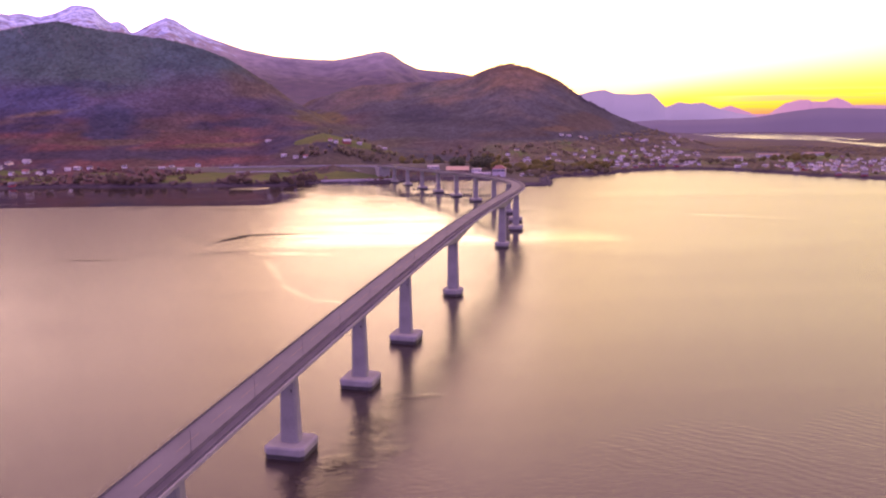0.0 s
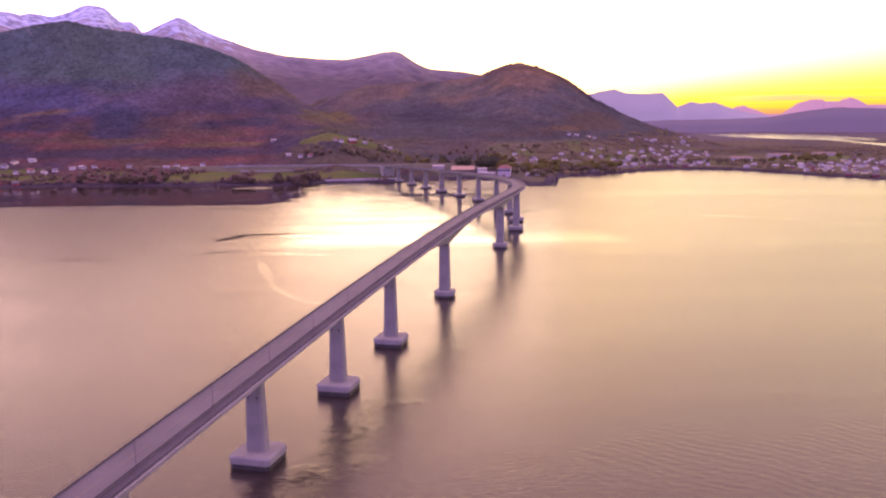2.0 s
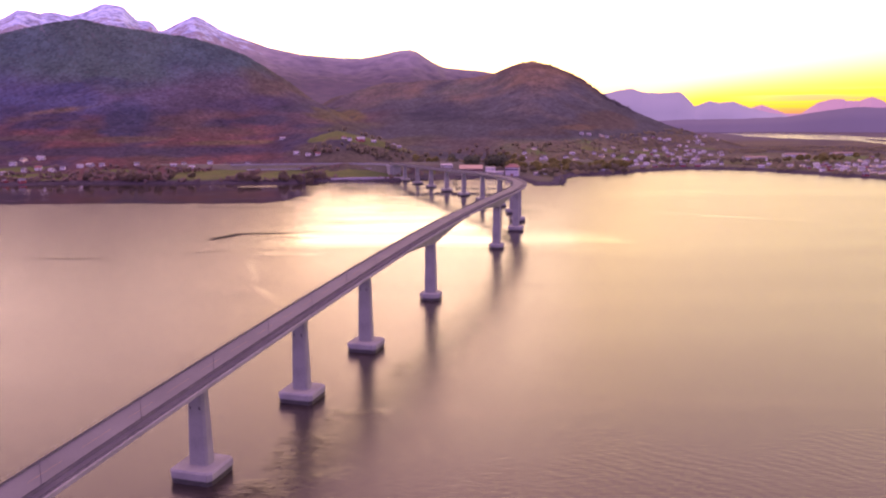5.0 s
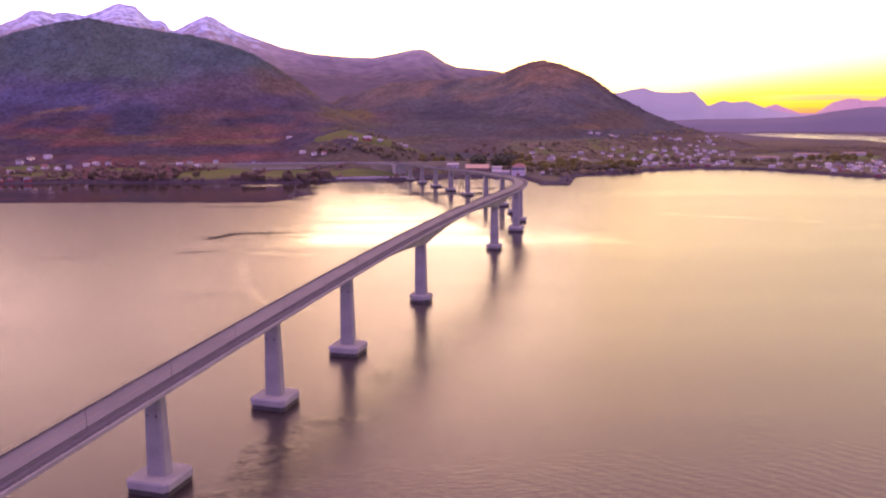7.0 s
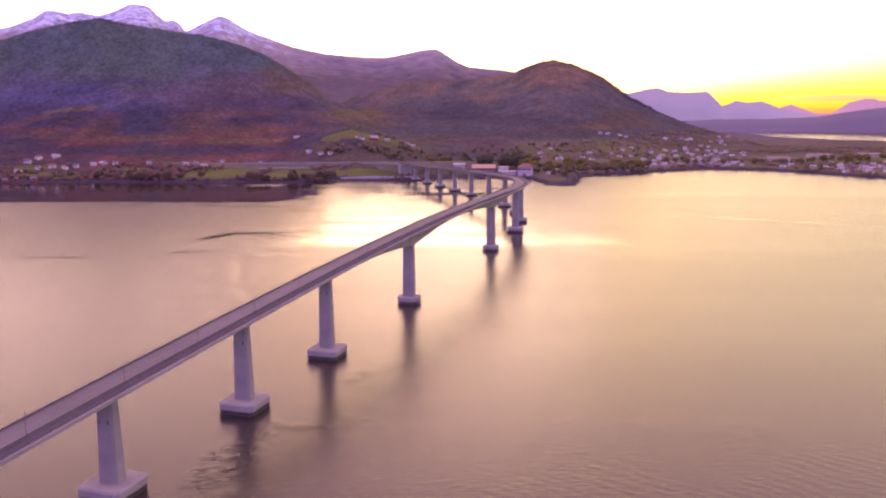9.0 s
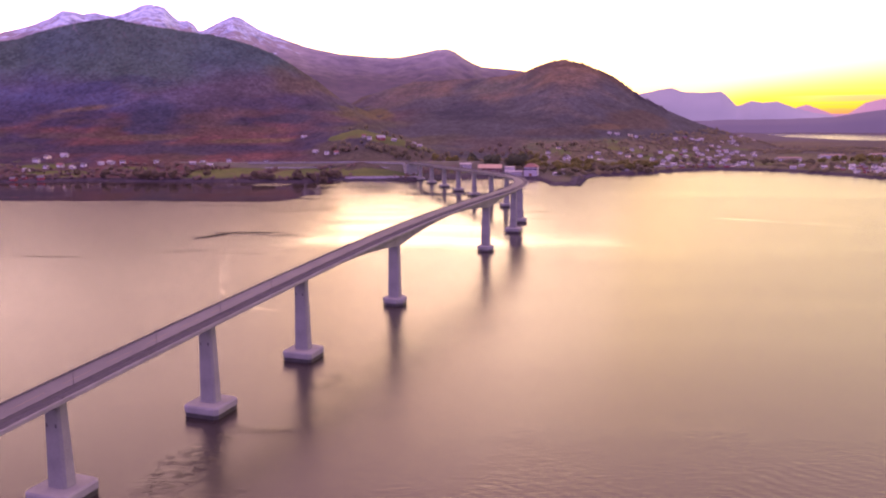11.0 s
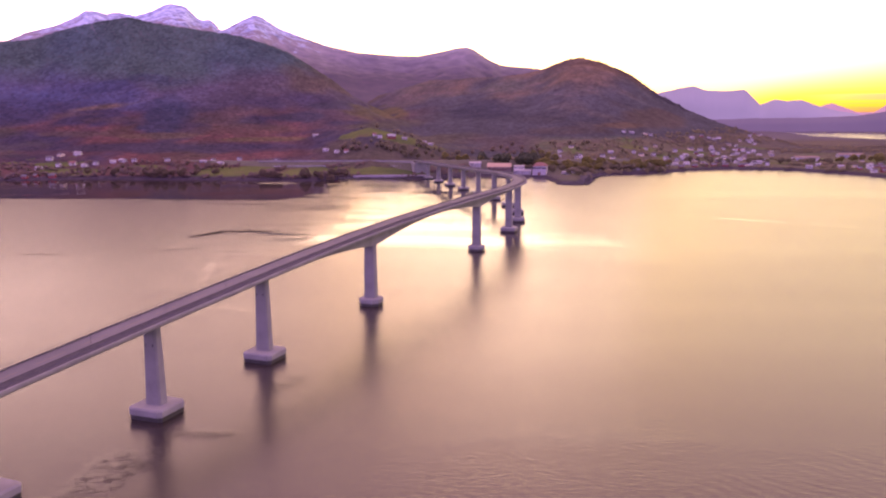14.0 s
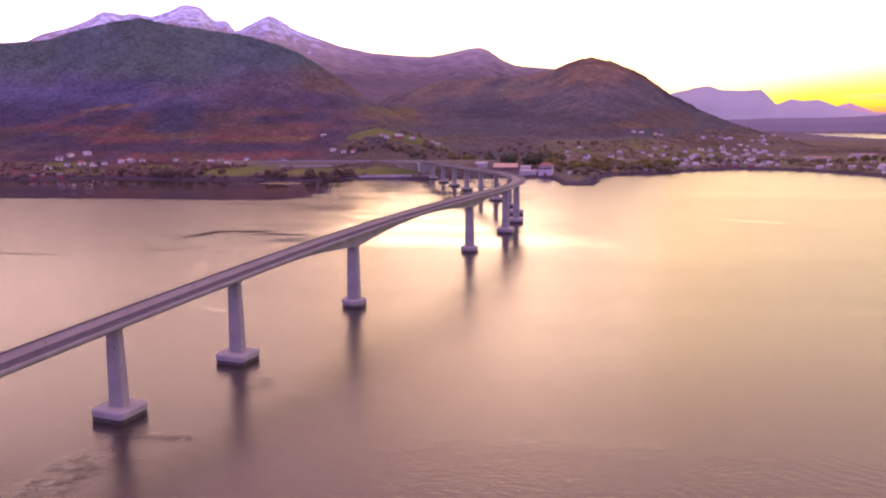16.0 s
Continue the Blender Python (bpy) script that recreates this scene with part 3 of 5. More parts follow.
def build_ground():
    az = np.concatenate([np.arange(-180, -42, 3.0), np.arange(-42, 42, 0.13), np.arange(42, 180, 3.0)])
    rr = np.concatenate([np.linspace(230, 960, 24), np.arange(975, 2650, 10.0), np.arange(2650, 5250, 32.0)])
    A, R = np.meshgrid(np.radians(az), rr)
    X, Y = CX + R * np.sin(A), CY + R * np.cos(A)
    Z = height(X, Y)
    n, k = A.shape[1], A.shape[0]
    me = bpy.data.meshes.new("ground")
    co = np.stack([X, Y, Z], -1).reshape(-1, 3)
    i = np.arange(k - 1)[:, None] * n + np.arange(n)[None]
    j = np.arange(k - 1)[:, None] * n + (np.arange(n)[None] + 1) % n
    quads = np.stack([i, i + n, j + n, j], -1).reshape(-1, 4)
    me.vertices.add(len(co))
    me.vertices.foreach_set("co", co.ravel())
    me.loops.add(quads.size)
    me.loops.foreach_set("vertex_index", quads.ravel())
    me.polygons.add(len(quads))
    me.polygons.foreach_set("loop_start", np.arange(0, quads.size, 4))
    me.update(calc_edges=True)
    me.shade_smooth()
    set_tone(me, co)
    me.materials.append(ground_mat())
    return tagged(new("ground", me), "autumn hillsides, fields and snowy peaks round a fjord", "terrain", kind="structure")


build_ground()


def backdrop(name, crest, far, base, tint, label):
    """A far range outside the fjord; its haze is painted into the tint and a faint glow."""
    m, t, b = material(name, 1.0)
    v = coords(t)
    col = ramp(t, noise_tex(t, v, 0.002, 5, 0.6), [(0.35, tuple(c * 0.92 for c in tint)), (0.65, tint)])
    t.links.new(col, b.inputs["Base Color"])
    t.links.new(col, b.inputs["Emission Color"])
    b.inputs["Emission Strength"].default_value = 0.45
    azs = np.arange(10, 46, 0.06)
    verts, faces = [], []
    for k, s in enumerate((0.0, 0.5, 1.0, 1.05)):
        r = far + 130 * (min(s, 1.0) - 1) + (60 if k == 3 else 0)
        for a in azs:
            top = 88.3 + far * math.tan(radians(float(crest(a - 0.17)))) + 3.0 * float(fbm(np.array(a), np.array(0.0), 0.5, 4, 7))
            z = base + (top - base) * min(s, 1.0) - (40 if k == 3 else 0)
            verts.append((44 + r * math.sin(radians(a)), 34 + r * math.cos(radians(a)), z))
    n = len(azs)
    for k in range(3):
        for i in range(n - 1):
            faces.append((k * n + i, k * n + i + 1, (k + 1) * n + i + 1, (k + 1) * n + i))
    return tagged(new(name, raw(name, verts, faces, m, True)), label, "mountains", kind="structure")


crest_r1 = table([(10, 1.0), (12.54, 1.59), (13.56, 1.81), (14.42, 1.92), (15.13, 1.67), (16.29, 1.58), (17.59, 1.64), (17.82, 1.48), (18.61, 0.66), (19.5, 1.0), (20.25, 0.87), (21.1, 0.94), (22.11, 0.54),
                  (23.28, 0.23), (24.4, 0.03), (26, -0.6), (46, -1.2)])
crest_r2 = table([(10, -1.0), (20, -0.6), (21.68, 0.24), (22.15, 0.5), (22.86, 0.72), (23.49, 0.49), (24.32, 0.14), (25.28, 0.13), (26.28, 0.82), (27.16, 1.03), (27.74, 1.02), (27.84, 0.91), (28.65, 0.90),
                  (29.33, 1.14), (29.83, 0.95), (30.31, 0.62), (31.04, 0.65), (32.28, 0.59), (36, 1.0), (46, 0.8)])
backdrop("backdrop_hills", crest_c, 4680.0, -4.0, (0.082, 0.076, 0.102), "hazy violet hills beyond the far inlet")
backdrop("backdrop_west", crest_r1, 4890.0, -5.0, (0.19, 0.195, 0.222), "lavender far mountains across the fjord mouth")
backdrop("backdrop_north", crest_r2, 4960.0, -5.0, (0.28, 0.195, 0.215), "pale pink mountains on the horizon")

# one sheet of water to the horizon
bm = bmesh.new()
bmesh.ops.create_circle(bm, cap_ends=True, segments=96, radius=5600)
water = thing("water", bm, water_mat, "calm pink and gold fjord water at sunset", "water", kind="structure")

# ---- the bridge ----
S_NEAR, S_FAR = -470.0, 1042.0
_s = np.arange(S_NEAR - 20, S_FAR + 90, 0.5)
_u = np.clip((_s - 358.8) / 395.8, 0, 1)
_h = np.radians(17.165 - 35.196 * _u * _u * (3 - 2 * _u))
_x, _y = np.cumsum(np.sin(_h)) * 0.5, np.cumsum(np.cos(_h)) * 0.5
_x += -29.61 - np.interp(0, _s, _x)
_y += 212.51 - np.interp(0, _s, _y)
_g = np.interp(_s, [-200, 0, 120, 300, 450, 1000], [0.070, 0.055, 0.043, 0.0, -0.021, -0.021])
_z = np.cumsum(_g) * 0.5
_z += 29.4 - np.interp(58, _s, _z)


def line(s, lat=0.0, up=0.0):
    """A point of the deck: station, offset to the east, height over the road."""
    x, y, z, h = (float(np.interp(s, _s, a)) for a in (_x, _y, _z, _h))
    return Vector((x + lat * math.cos(h), y - lat * math.sin(h), z + up))


def bearing(s):
    return float(np.interp(s, _s, np.degrees(_h)))


PIERS = [-406.0, -348.0, -290.0, -232.0, -174.0, -116.0, -58.0, 0.0, 58.0, 115.4, 204.9, 364.9, 454.4] + [454.4 + 58.75 * i for i in range(1, 10)]
MAIN = (204.9, 364.9)


def depth(s):
    d = 2.75
    for p in MAIN:
        reach = 76.0 if MAIN[0] <= s <= MAIN[1] else 62.0
        u = max(0.0, 1 - max(0.0, abs(s - p) - 2.0) / reach)
        d = max(d, 2.75 + 4.2 * u**1.9)
    return d


WEST_EDGE, EAST_EDGE = -5.05, 6.5
stations = list(np.arange(S_NEAR, S_FAR + 0.1, 3.0))
bridge = thing("bridge", None, None, "long curved pale concrete box-girder road bridge on piers in the fjord", "bridge")


def ribbon(profile, ss=stations):
    """A strip along the deck with a cross-section of (offset, height) points."""
    bm = bmesh.new()
    loft(bm, [[line(s, o, u) for o, u in (profile(s) if callable(profile) else profile)] for s in ss])
    bmesh.ops.recalc_face_normals(bm, faces=bm.faces)
    return bm


part("girder", ribbon(lambda s: [(WEST_EDGE, -0.12), (WEST_EDGE, -0.42), (-3.1, -0.85), (-2.8, -depth(s)), (2.8, -depth(s)), (3.2, -0.85), (EAST_EDGE, -0.42), (EAST_EDGE, -0.12)]), concrete, bridge)
part("roadway", ribbon([(-4.9, -0.118), (3.15, -0.118), (3.15, 0.0), (-4.9, 0.0)]), asphalt, bridge, "worn grey asphalt roadway")
part("footpath", ribbon([(3.5, -0.118), (6.15, -0.118), (6.15, 0.06), (3.5, 0.06)]), path_asphalt, bridge, "darker asphalt footpath")
part("edge_beam", ribbon([(-4.9, -0.118), (-5.11, -0.118), (-5.11, -0.55), (-5.25, -0.55), (-5.25, 0.1), (-4.9, 0.1)]), concrete, bridge)
part("edge_beam", ribbon([(6.15, -0.118), (6.56, -0.118), (6.56, -0.62), (6.72, -0.62), (6.72, 0.25), (6.15, 0.25)]), concrete, bridge)
part("barrier", ribbon([(3.152, -0.118), (3.498, -0.118), (3.41, 0.5), (3.24, 0.5)]), shaded_concrete, bridge, "low dark concrete barrier between road and footpath")


def octagon(hx, hy, c, z):
    return [(-hx + c, -hy, z), (hx - c, -hy, z), (hx, -hy + c, z), (hx, hy - c, z), (hx - c, hy, z), (-hx + c, hy, z), (-hx, hy - c, z), (-hx, -hy + c, z)]


for s in PIERS:
    foot, top = line(s), line(s).z - depth(s) + 0.05
    main = s in MAIN
    bm = bmesh.new()
    w0, w1 = (2.75, 2.2) if not main else (2.85, 2.5)
    l0, l1 = (1.9, 1.5) if not main else (2.1, 1.8)
    loft(bm, [octagon(w0, l0, 0.55, 3.3), octagon(w1, l1, 0.5, top)])
    shaft = part("pier", bm, concrete, bridge)
    shaft.matrix_basis = pose(foot.x, foot.y, 0, 0, 0, -bearing(s))
    # near-black blocks on the face stand for the shade inside the drain holes
    if not main:
        for x in (-w1 * 0.62, w1 * 0.55):
            bm = bmesh.new()
            z = top - 5.2
            y = -l1 - (l0 - l1) * (top - z) / (top - 3.3)
            box(bm, (x - 0.19, y - 0.03, z - 0.42), (x + 0.19, y + 0.25, z + 0.42))
            part("drain_hole", bm, black_concrete, shaft, "small dark drain hole")
    bm = bmesh.new()
    if main:
        loft(bm, [octagon(4.95, 4.95, 2.4, 1.2), octagon(5.1, 5.1, 2.5, 1.45), octagon(5.1, 5.1, 2.5, 3.1), octagon(4.75, 4.75, 2.3, 3.5)])
    else:
        loft(bm, [octagon(5.8, 5.8, 1.0, 1.25), octagon(5.95, 5.95, 1.1, 1.5), octagon(5.95, 5.95, 1.1, 3.1), octagon(5.55, 5.55, 1.0, 3.55)])
    part("pile_cap", bm, concrete, shaft)
    # near-black block under the cap, reaching below the water
    bm = bmesh.new()
    k, c = (4.9, 2.4) if main else (5.75, 1.0)
    loft(bm, [octagon(k, k, c, -3.0), octagon(k, k, c, 1.23)])
    part("dark_footing", bm, black_concrete, shaft, "dark footing at the waterline")

# railings, and the posts that carry them
RAILS = (-5.08, 6.35)
TOPS = {-5.08: 1.3, 6.35: 1.15}
for o in RAILS:
    for up, r in ((TOPS[o], 0.03 if o > 0 else 0.012), (TOPS[o] - 0.35, 0.02 if o > 0 else 0.008), (0.42, 0.02 if o > 0 else 0.008)):
        part("rail", ribbon([(o - r, up - r), (o + r, up - r), (o + r, up + r), (o - r, up + r)]), galvanised, bridge)
for o, low, high in ((3.15, 0.52, 0.85), (-4.93, 0.12, 0.5)):
    part("guard_rail", ribbon([(o, low), (o + 0.10, low), (o + 0.10, high), (o, high)]), galvanised, bridge, "dark steel guard rail along the road")
posts = {}
for o in RAILS:
    bm = bmesh.new()
    box(bm, (-0.035, -0.035, 0.15), (0.035, 0.035, TOPS[o] + 0.06))
    posts[o] = mesh_of("post", bm, galvanised)
for s in np.arange(-100.0, 230.0, 2.4):
    for o in RAILS:
        p = line(s, o)
        part("post", posts[o], None, bridge).matrix_basis = pose(p.x, p.y, p.z, 0, 0, -bearing(s))
bm = bmesh.new()
for s in list(np.arange(S_NEAR, -100.0, 2.4)) + list(np.arange(230.0, S_FAR, 2.4)):
    for o in RAILS:
        p = line(s, o)
        box(bm, (p.x - 0.05, p.y - 0.05, p.z + 0.15), (p.x + 0.05, p.y + 0.05, p.z + TOPS[o]))
tagged(part("far_railing", bm, galvanised, bridge), kind="stuff")

# slim bars between the posts of the footpath
bm = bmesh.new()
for s in np.arange(-150.0, 420.0, 0.3):
    p = line(s, RAILS[1])
    vs = [bm.verts.new((p.x + dx, p.y + dy, p.z + u)) for u in (0.35, 1.1) for dx, dy in ((-0.035, -0.035), (0.035, -0.035), (0, 0.05))]
    for i in range(3):
        j = (i + 1) % 3
        bm.faces.new((vs[i], vs[j], vs[j + 3], vs[i + 3]))
tagged(part("railing_infill", bm, galvanised, bridge), kind="stuff")


def slim_pole():
    """A thin tapered pole with a base plate and a small cap."""
    ob = thing("pole", None, None, "slim grey metal pole between the road and the footpath", "pole", "poles along the bridge")
    ring = lambda r, z: [(r * math.cos(i * math.pi / 4), r * math.sin(i * math.pi / 4), z) for i in range(8)]
    bm = bmesh.new()
    loft(bm, [ring(0.07, 0.03), ring(0.04, 5.5)])
    part("shaft", bm, galvanised, ob)
    bm = bmesh.new()
    box(bm, (-0.17, -0.17, 0.0), (0.17, 0.17, 0.04))
    part("base_plate", bm, galvanised, ob)
    bm = bmesh.new()
    loft(bm, [ring(0.05, 5.48), ring(0.06, 5.54), ring(0.02, 5.6)])
    part("cap", bm, galvanised, ob)
    return ob


first = slim_pole()
for n, s in enumerate(np.arange(-113.5, 360.0, 29.0)):
    p = line(s, 3.32, 0.5)
    m = pose(p.x, p.y, p.z, 0, 0, -bearing(s))
    if n == 0:
        first.matrix_basis = m
    else:
        copy_thing(first, m)

# worn yellow dashes along the middle of the road
yellow_line = mottled("yellow_line", (0.12, 0.10, 0.07), (0.19, 0.15, 0.085), 0.4, 0.85, 5)
bm = bmesh.new()
box(bm, (-0.09, -4.5, 0.004), (0.09, 4.5, 0.016))
dash = mesh_of("lane_marking", bm, yellow_line)
for s in np.arange(-108.0, 355.0, 14.5):
    p, q = line(s), line(s + 1.0)
    slope = math.degrees(math.asin(max(-1.0, min(1.0, q.z - p.z))))
    m = line(s, -0.9, 0.006)
    part("lane_marking", dash, None, bridge, "worn yellow lane marking").matrix_basis = pose(m.x, m.y, m.z, 0, 0, -bearing(s)) @ pose(0, 0, 0, slope, 0, 0)

# far abutment
bm = bmesh.new()
p = line(S_FAR - 4)
box(bm, (-8.5, -7.0, -1.0), (8.5, 22.0, p.z - 2.75), 0.3)
part("abutment", bm, concrete, bridge).matrix_basis = pose(p.x, p.y, 0, 0, 0, -bearing(S_FAR))

# ---- roads ashore ----
def smooth_path(points, step=6.0):
    """An even, rounded line through a few points."""
    pts = np.array(points, float)
    d = np.r_[0, np.cumsum(np.linalg.norm(np.diff(pts[:, :2], axis=0), axis=1))]
    ss = np.arange(0, d[-1], step)
    raw_pts = np.stack([np.interp(ss, d, pts[:, i]) for i in range(3)], -1)
    for _ in range(12):
        raw_pts[1:-1] = (raw_pts[:-2] + 2 * raw_pts[1:-1] + raw_pts[2:]) / 4
    return raw_pts


def road(points, width, name, label, bank=30.0):
    pts = smooth_path(points)
    tang = np.gradient(pts[:, :2], axis=0)
    tang /= np.linalg.norm(tang, axis=1)[:, None]
    side = np.stack([tang[:, 1], -tang[:, 0]], -1)
    verts, faces = [], []
    prof = [(-width / 2 - bank, -19.0), (-width / 2 - 0.8, -0.3), (-width / 2, 0.0), (width / 2, 0.0), (width / 2 + 0.8, -0.3), (width / 2 + bank, -19.0)]
    k = len(prof)
    for i, (p, n) in enumerate(zip(pts, side)):
        for j, (o, u) in enumerate(prof):
            if j in (0, k - 1):
                fall = max(1.0, p[2] - float(height(p[0] + n[0] * o * 0.6, p[1] + n[1] * o * 0.6)))
                o = math.copysign(width / 2 + 0.8 + min(bank, 1.7 * fall) * min(1.0, 0.15 + i / 6), o)
                u = -fall - 1.0
            verts.append((p[0] + n[0] * o, p[1] + n[1] * o, p[2] + u))
    for i in range(len(pts) - 1):
        for j in range(k - 1):
            faces.append((i * k + j, (i + 1) * k + j, (i + 1) * k + j + 1, i * k + j + 1))
    n_top = len(faces)
    faces += [tuple(range(k)), tuple(range(len(verts) - k, len(verts)))]
    me = raw(name, verts, faces, verge)
    me.materials.append(asphalt)
    for n, poly in enumerate(me.polygons):
        poly.material_index = 1 if n < n_top and n % (k - 1) == 2 else 0
    return tagged(new(name, me), label, "road", kind="structure")


verge = mottled("verge", (0.058, 0.060, 0.040), (0.092, 0.096, 0.050), 0.05, 0.95, 0.8, 0.4, 0.3)
end = line(S_FAR + 6)
road([(end.x, end.y, end.z), (end.x - 14, end.y + 24, end.z - 0.3), (-60, 1262, 20.0), (-115, 1275, 19.5), (-190, 1288, 18.5), (-280, 1296, 17.5), (-420, 1330, 17.0), (-560, 1390, 24.0)], 8.5, "road", "grey asphalt road climbing off the bridge along the shore")
road([(-30, 1245, 20.2), (15, 1298, 18.5), (85, 1322, 17.5), (150, 1350, 15.0), (230, 1385, 14.0), (330, 1440, 13.5)], 7.0, "road_2", "grey side road above the quay")


def retaining_wall(name, points, high, thick, mat, label):
    """A low wall that follows a line of points, standing on the ground below it."""
    pts = smooth_path(points)
    tang = np.gradient(pts[:, :2], axis=0)
    tang /= np.linalg.norm(tang, axis=1)[:, None]
    bm = bmesh.new()
    loft(bm, [[(p[0] + q[1] * o, p[1] - q[0] * o, p[2] + u) for o, u in ((0, -high), (thick, -high), (thick, 0), (0, 0))] for p, q in zip(pts, tang)])
    bmesh.ops.recalc_face_normals(bm, faces=bm.faces)
    return thing(name, bm, mat, label, "wall", kind="structure")


pale_stone = mottled("pale_stone", (0.20, 0.19, 0.20), (0.34, 0.33, 0.34), 0.12, 0.9, 0.9, 0.5, 0.3)
retaining_wall("wall_upper", [(-22, 1219, 20.9), (-66, 1254, 21.0), (-115, 1268, 20.4), (-190, 1281, 19.4), (-280, 1289, 18.4)], 2.6, 0.5, concrete, "low pale concrete wall along the road")
retaining_wall("wall_lower", [(-30, 1225, 13.5), (-62, 1240, 13.5), (-115, 1250, 13.3), (-190, 1262, 12.4), (-250, 1268, 11.8)], 2.0, 0.5, concrete, "low pale concrete wall along the lower lane")
retaining_wall("revetment", [(-104, 1163, 4.6), (-75, 1170, 4.8), (-45, 1169, 5.0), (-14, 1166, 5.2), (6, 1176, 5.0)], 4.4, 3.0, pale_stone, "pale stone revetment at the waterline under the bridge end")

# ---- plants ----
def foliage(name, stops, rough=0.9):
    m, t, b = material(name, rough)
    b.inputs["Specular IOR Level"].default_value = 0.05
    pick = t.nodes.new("ShaderNodeNewGeometry").outputs["Random Per Island"]
    tone = noise_tex(t, coords(t), 0.5, 3, 0.6)
    col = mix(t, 0.35, ramp(t, pick, stops), ramp(t, tone, [(0.3, stops[0][1]), (0.7, stops[-1][1])]))
    t.links.new(col, b.inputs["Base Color"])
    return m



def woodland(name, gain):
    """A wood seen from far off: the tone of its stand, a little uneven from tree to tree."""
    m, t, b = material(name, 0.95)
    b.inputs["Specular IOR Level"].default_value = 0.05
    pick = t.nodes.new("ShaderNodeNewGeometry").outputs["Random Per Island"]
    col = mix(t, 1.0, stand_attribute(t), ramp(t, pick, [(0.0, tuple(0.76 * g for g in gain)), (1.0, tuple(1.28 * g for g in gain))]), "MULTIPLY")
    t.links.new(col, b.inputs["Base Color"])
    return m


spruce_mat = woodland("spruce_needles", (0.95, 1.0, 1.0))
birch_mat = woodland("birch_twigs_and_leaves", (1.05, 1.0, 1.0))
garden_mat = foliage("garden_leaves", [(0.0, (0.086, 0.084, 0.062)), (0.35, (0.108, 0.110, 0.056)), (0.7, (0.145, 0.138, 0.052)), (1.0, (0.135, 0.105, 0.072))])
shore_mat = foliage("shore_leaves", [(0.0, (0.070, 0.058, 0.064)), (0.4, (0.088, 0.078, 0.058)), (0.7, (0.110, 0.092, 0.052)), (1.0, (0.118, 0.078, 0.062))])
bark = mottled("bark", (0.05, 0.04, 0.035), (0.14, 0.12, 0.10), 1.0, 0.95, 8)


def blob(rng, r, squash, n=12):
    """A lumpy crown piece: an uneven icosahedron."""
    g = (1 + 5**0.5) / 2
    v = np.array([(-1, g, 0), (1, g, 0), (-1, -g, 0), (1, -g, 0), (0, -1, g), (0, 1, g), (0, -1, -g), (0, 1, -g), (g, 0, -1), (g, 0, 1), (-g, 0, -1), (-g, 0, 1)], float)
    v /= np.linalg.norm(v[0])
    v *= r * (0.7 + 0.6 * rng.random((12, 1)))
    v[:, 2] *= squash
    f = np.array([(0, 11, 5), (0, 5, 1), (0, 1, 7), (0, 7, 10), (0, 10, 11), (1, 5, 9), (5, 11, 4), (11, 10, 2), (10, 7, 6), (7, 1, 8),
                  (3, 9, 4), (3, 4, 2), (3, 2, 6), (3, 6, 8), (3, 8, 9), (4, 9, 5), (2, 4, 11), (6, 2, 10), (8, 6, 7), (9, 8, 1)])
    return v, f


def broad_crown(rng):
    vs, fs, n = [], [], 0
    for k in range(5):
        v, f = blob(rng, 0.30, 0.95)
        v += [rng.uniform(-0.36, 0.36), rng.uniform(-0.36, 0.36), 0.35 + 0.6 * k / 4 + rng.uniform(-0.1, 0.1)]
        vs.append(v)
        fs.append(f + n)
        n += len(v)
    return np.concatenate(vs), np.concatenate(fs)


def low_crown(rng):
    return blob(rng, 0.5, 0.9)


def slope_normal(x, y, step=14.0):
    gx = (height(x + step, y) - height(x - step, y)) / (2 * step)
    gy = (height(x, y + step) - height(x, y - step)) / (2 * step)
    n = np.stack([-gx, -gy, np.ones_like(gx)], -1)
    return n / np.linalg.norm(n, axis=1)[:, None]


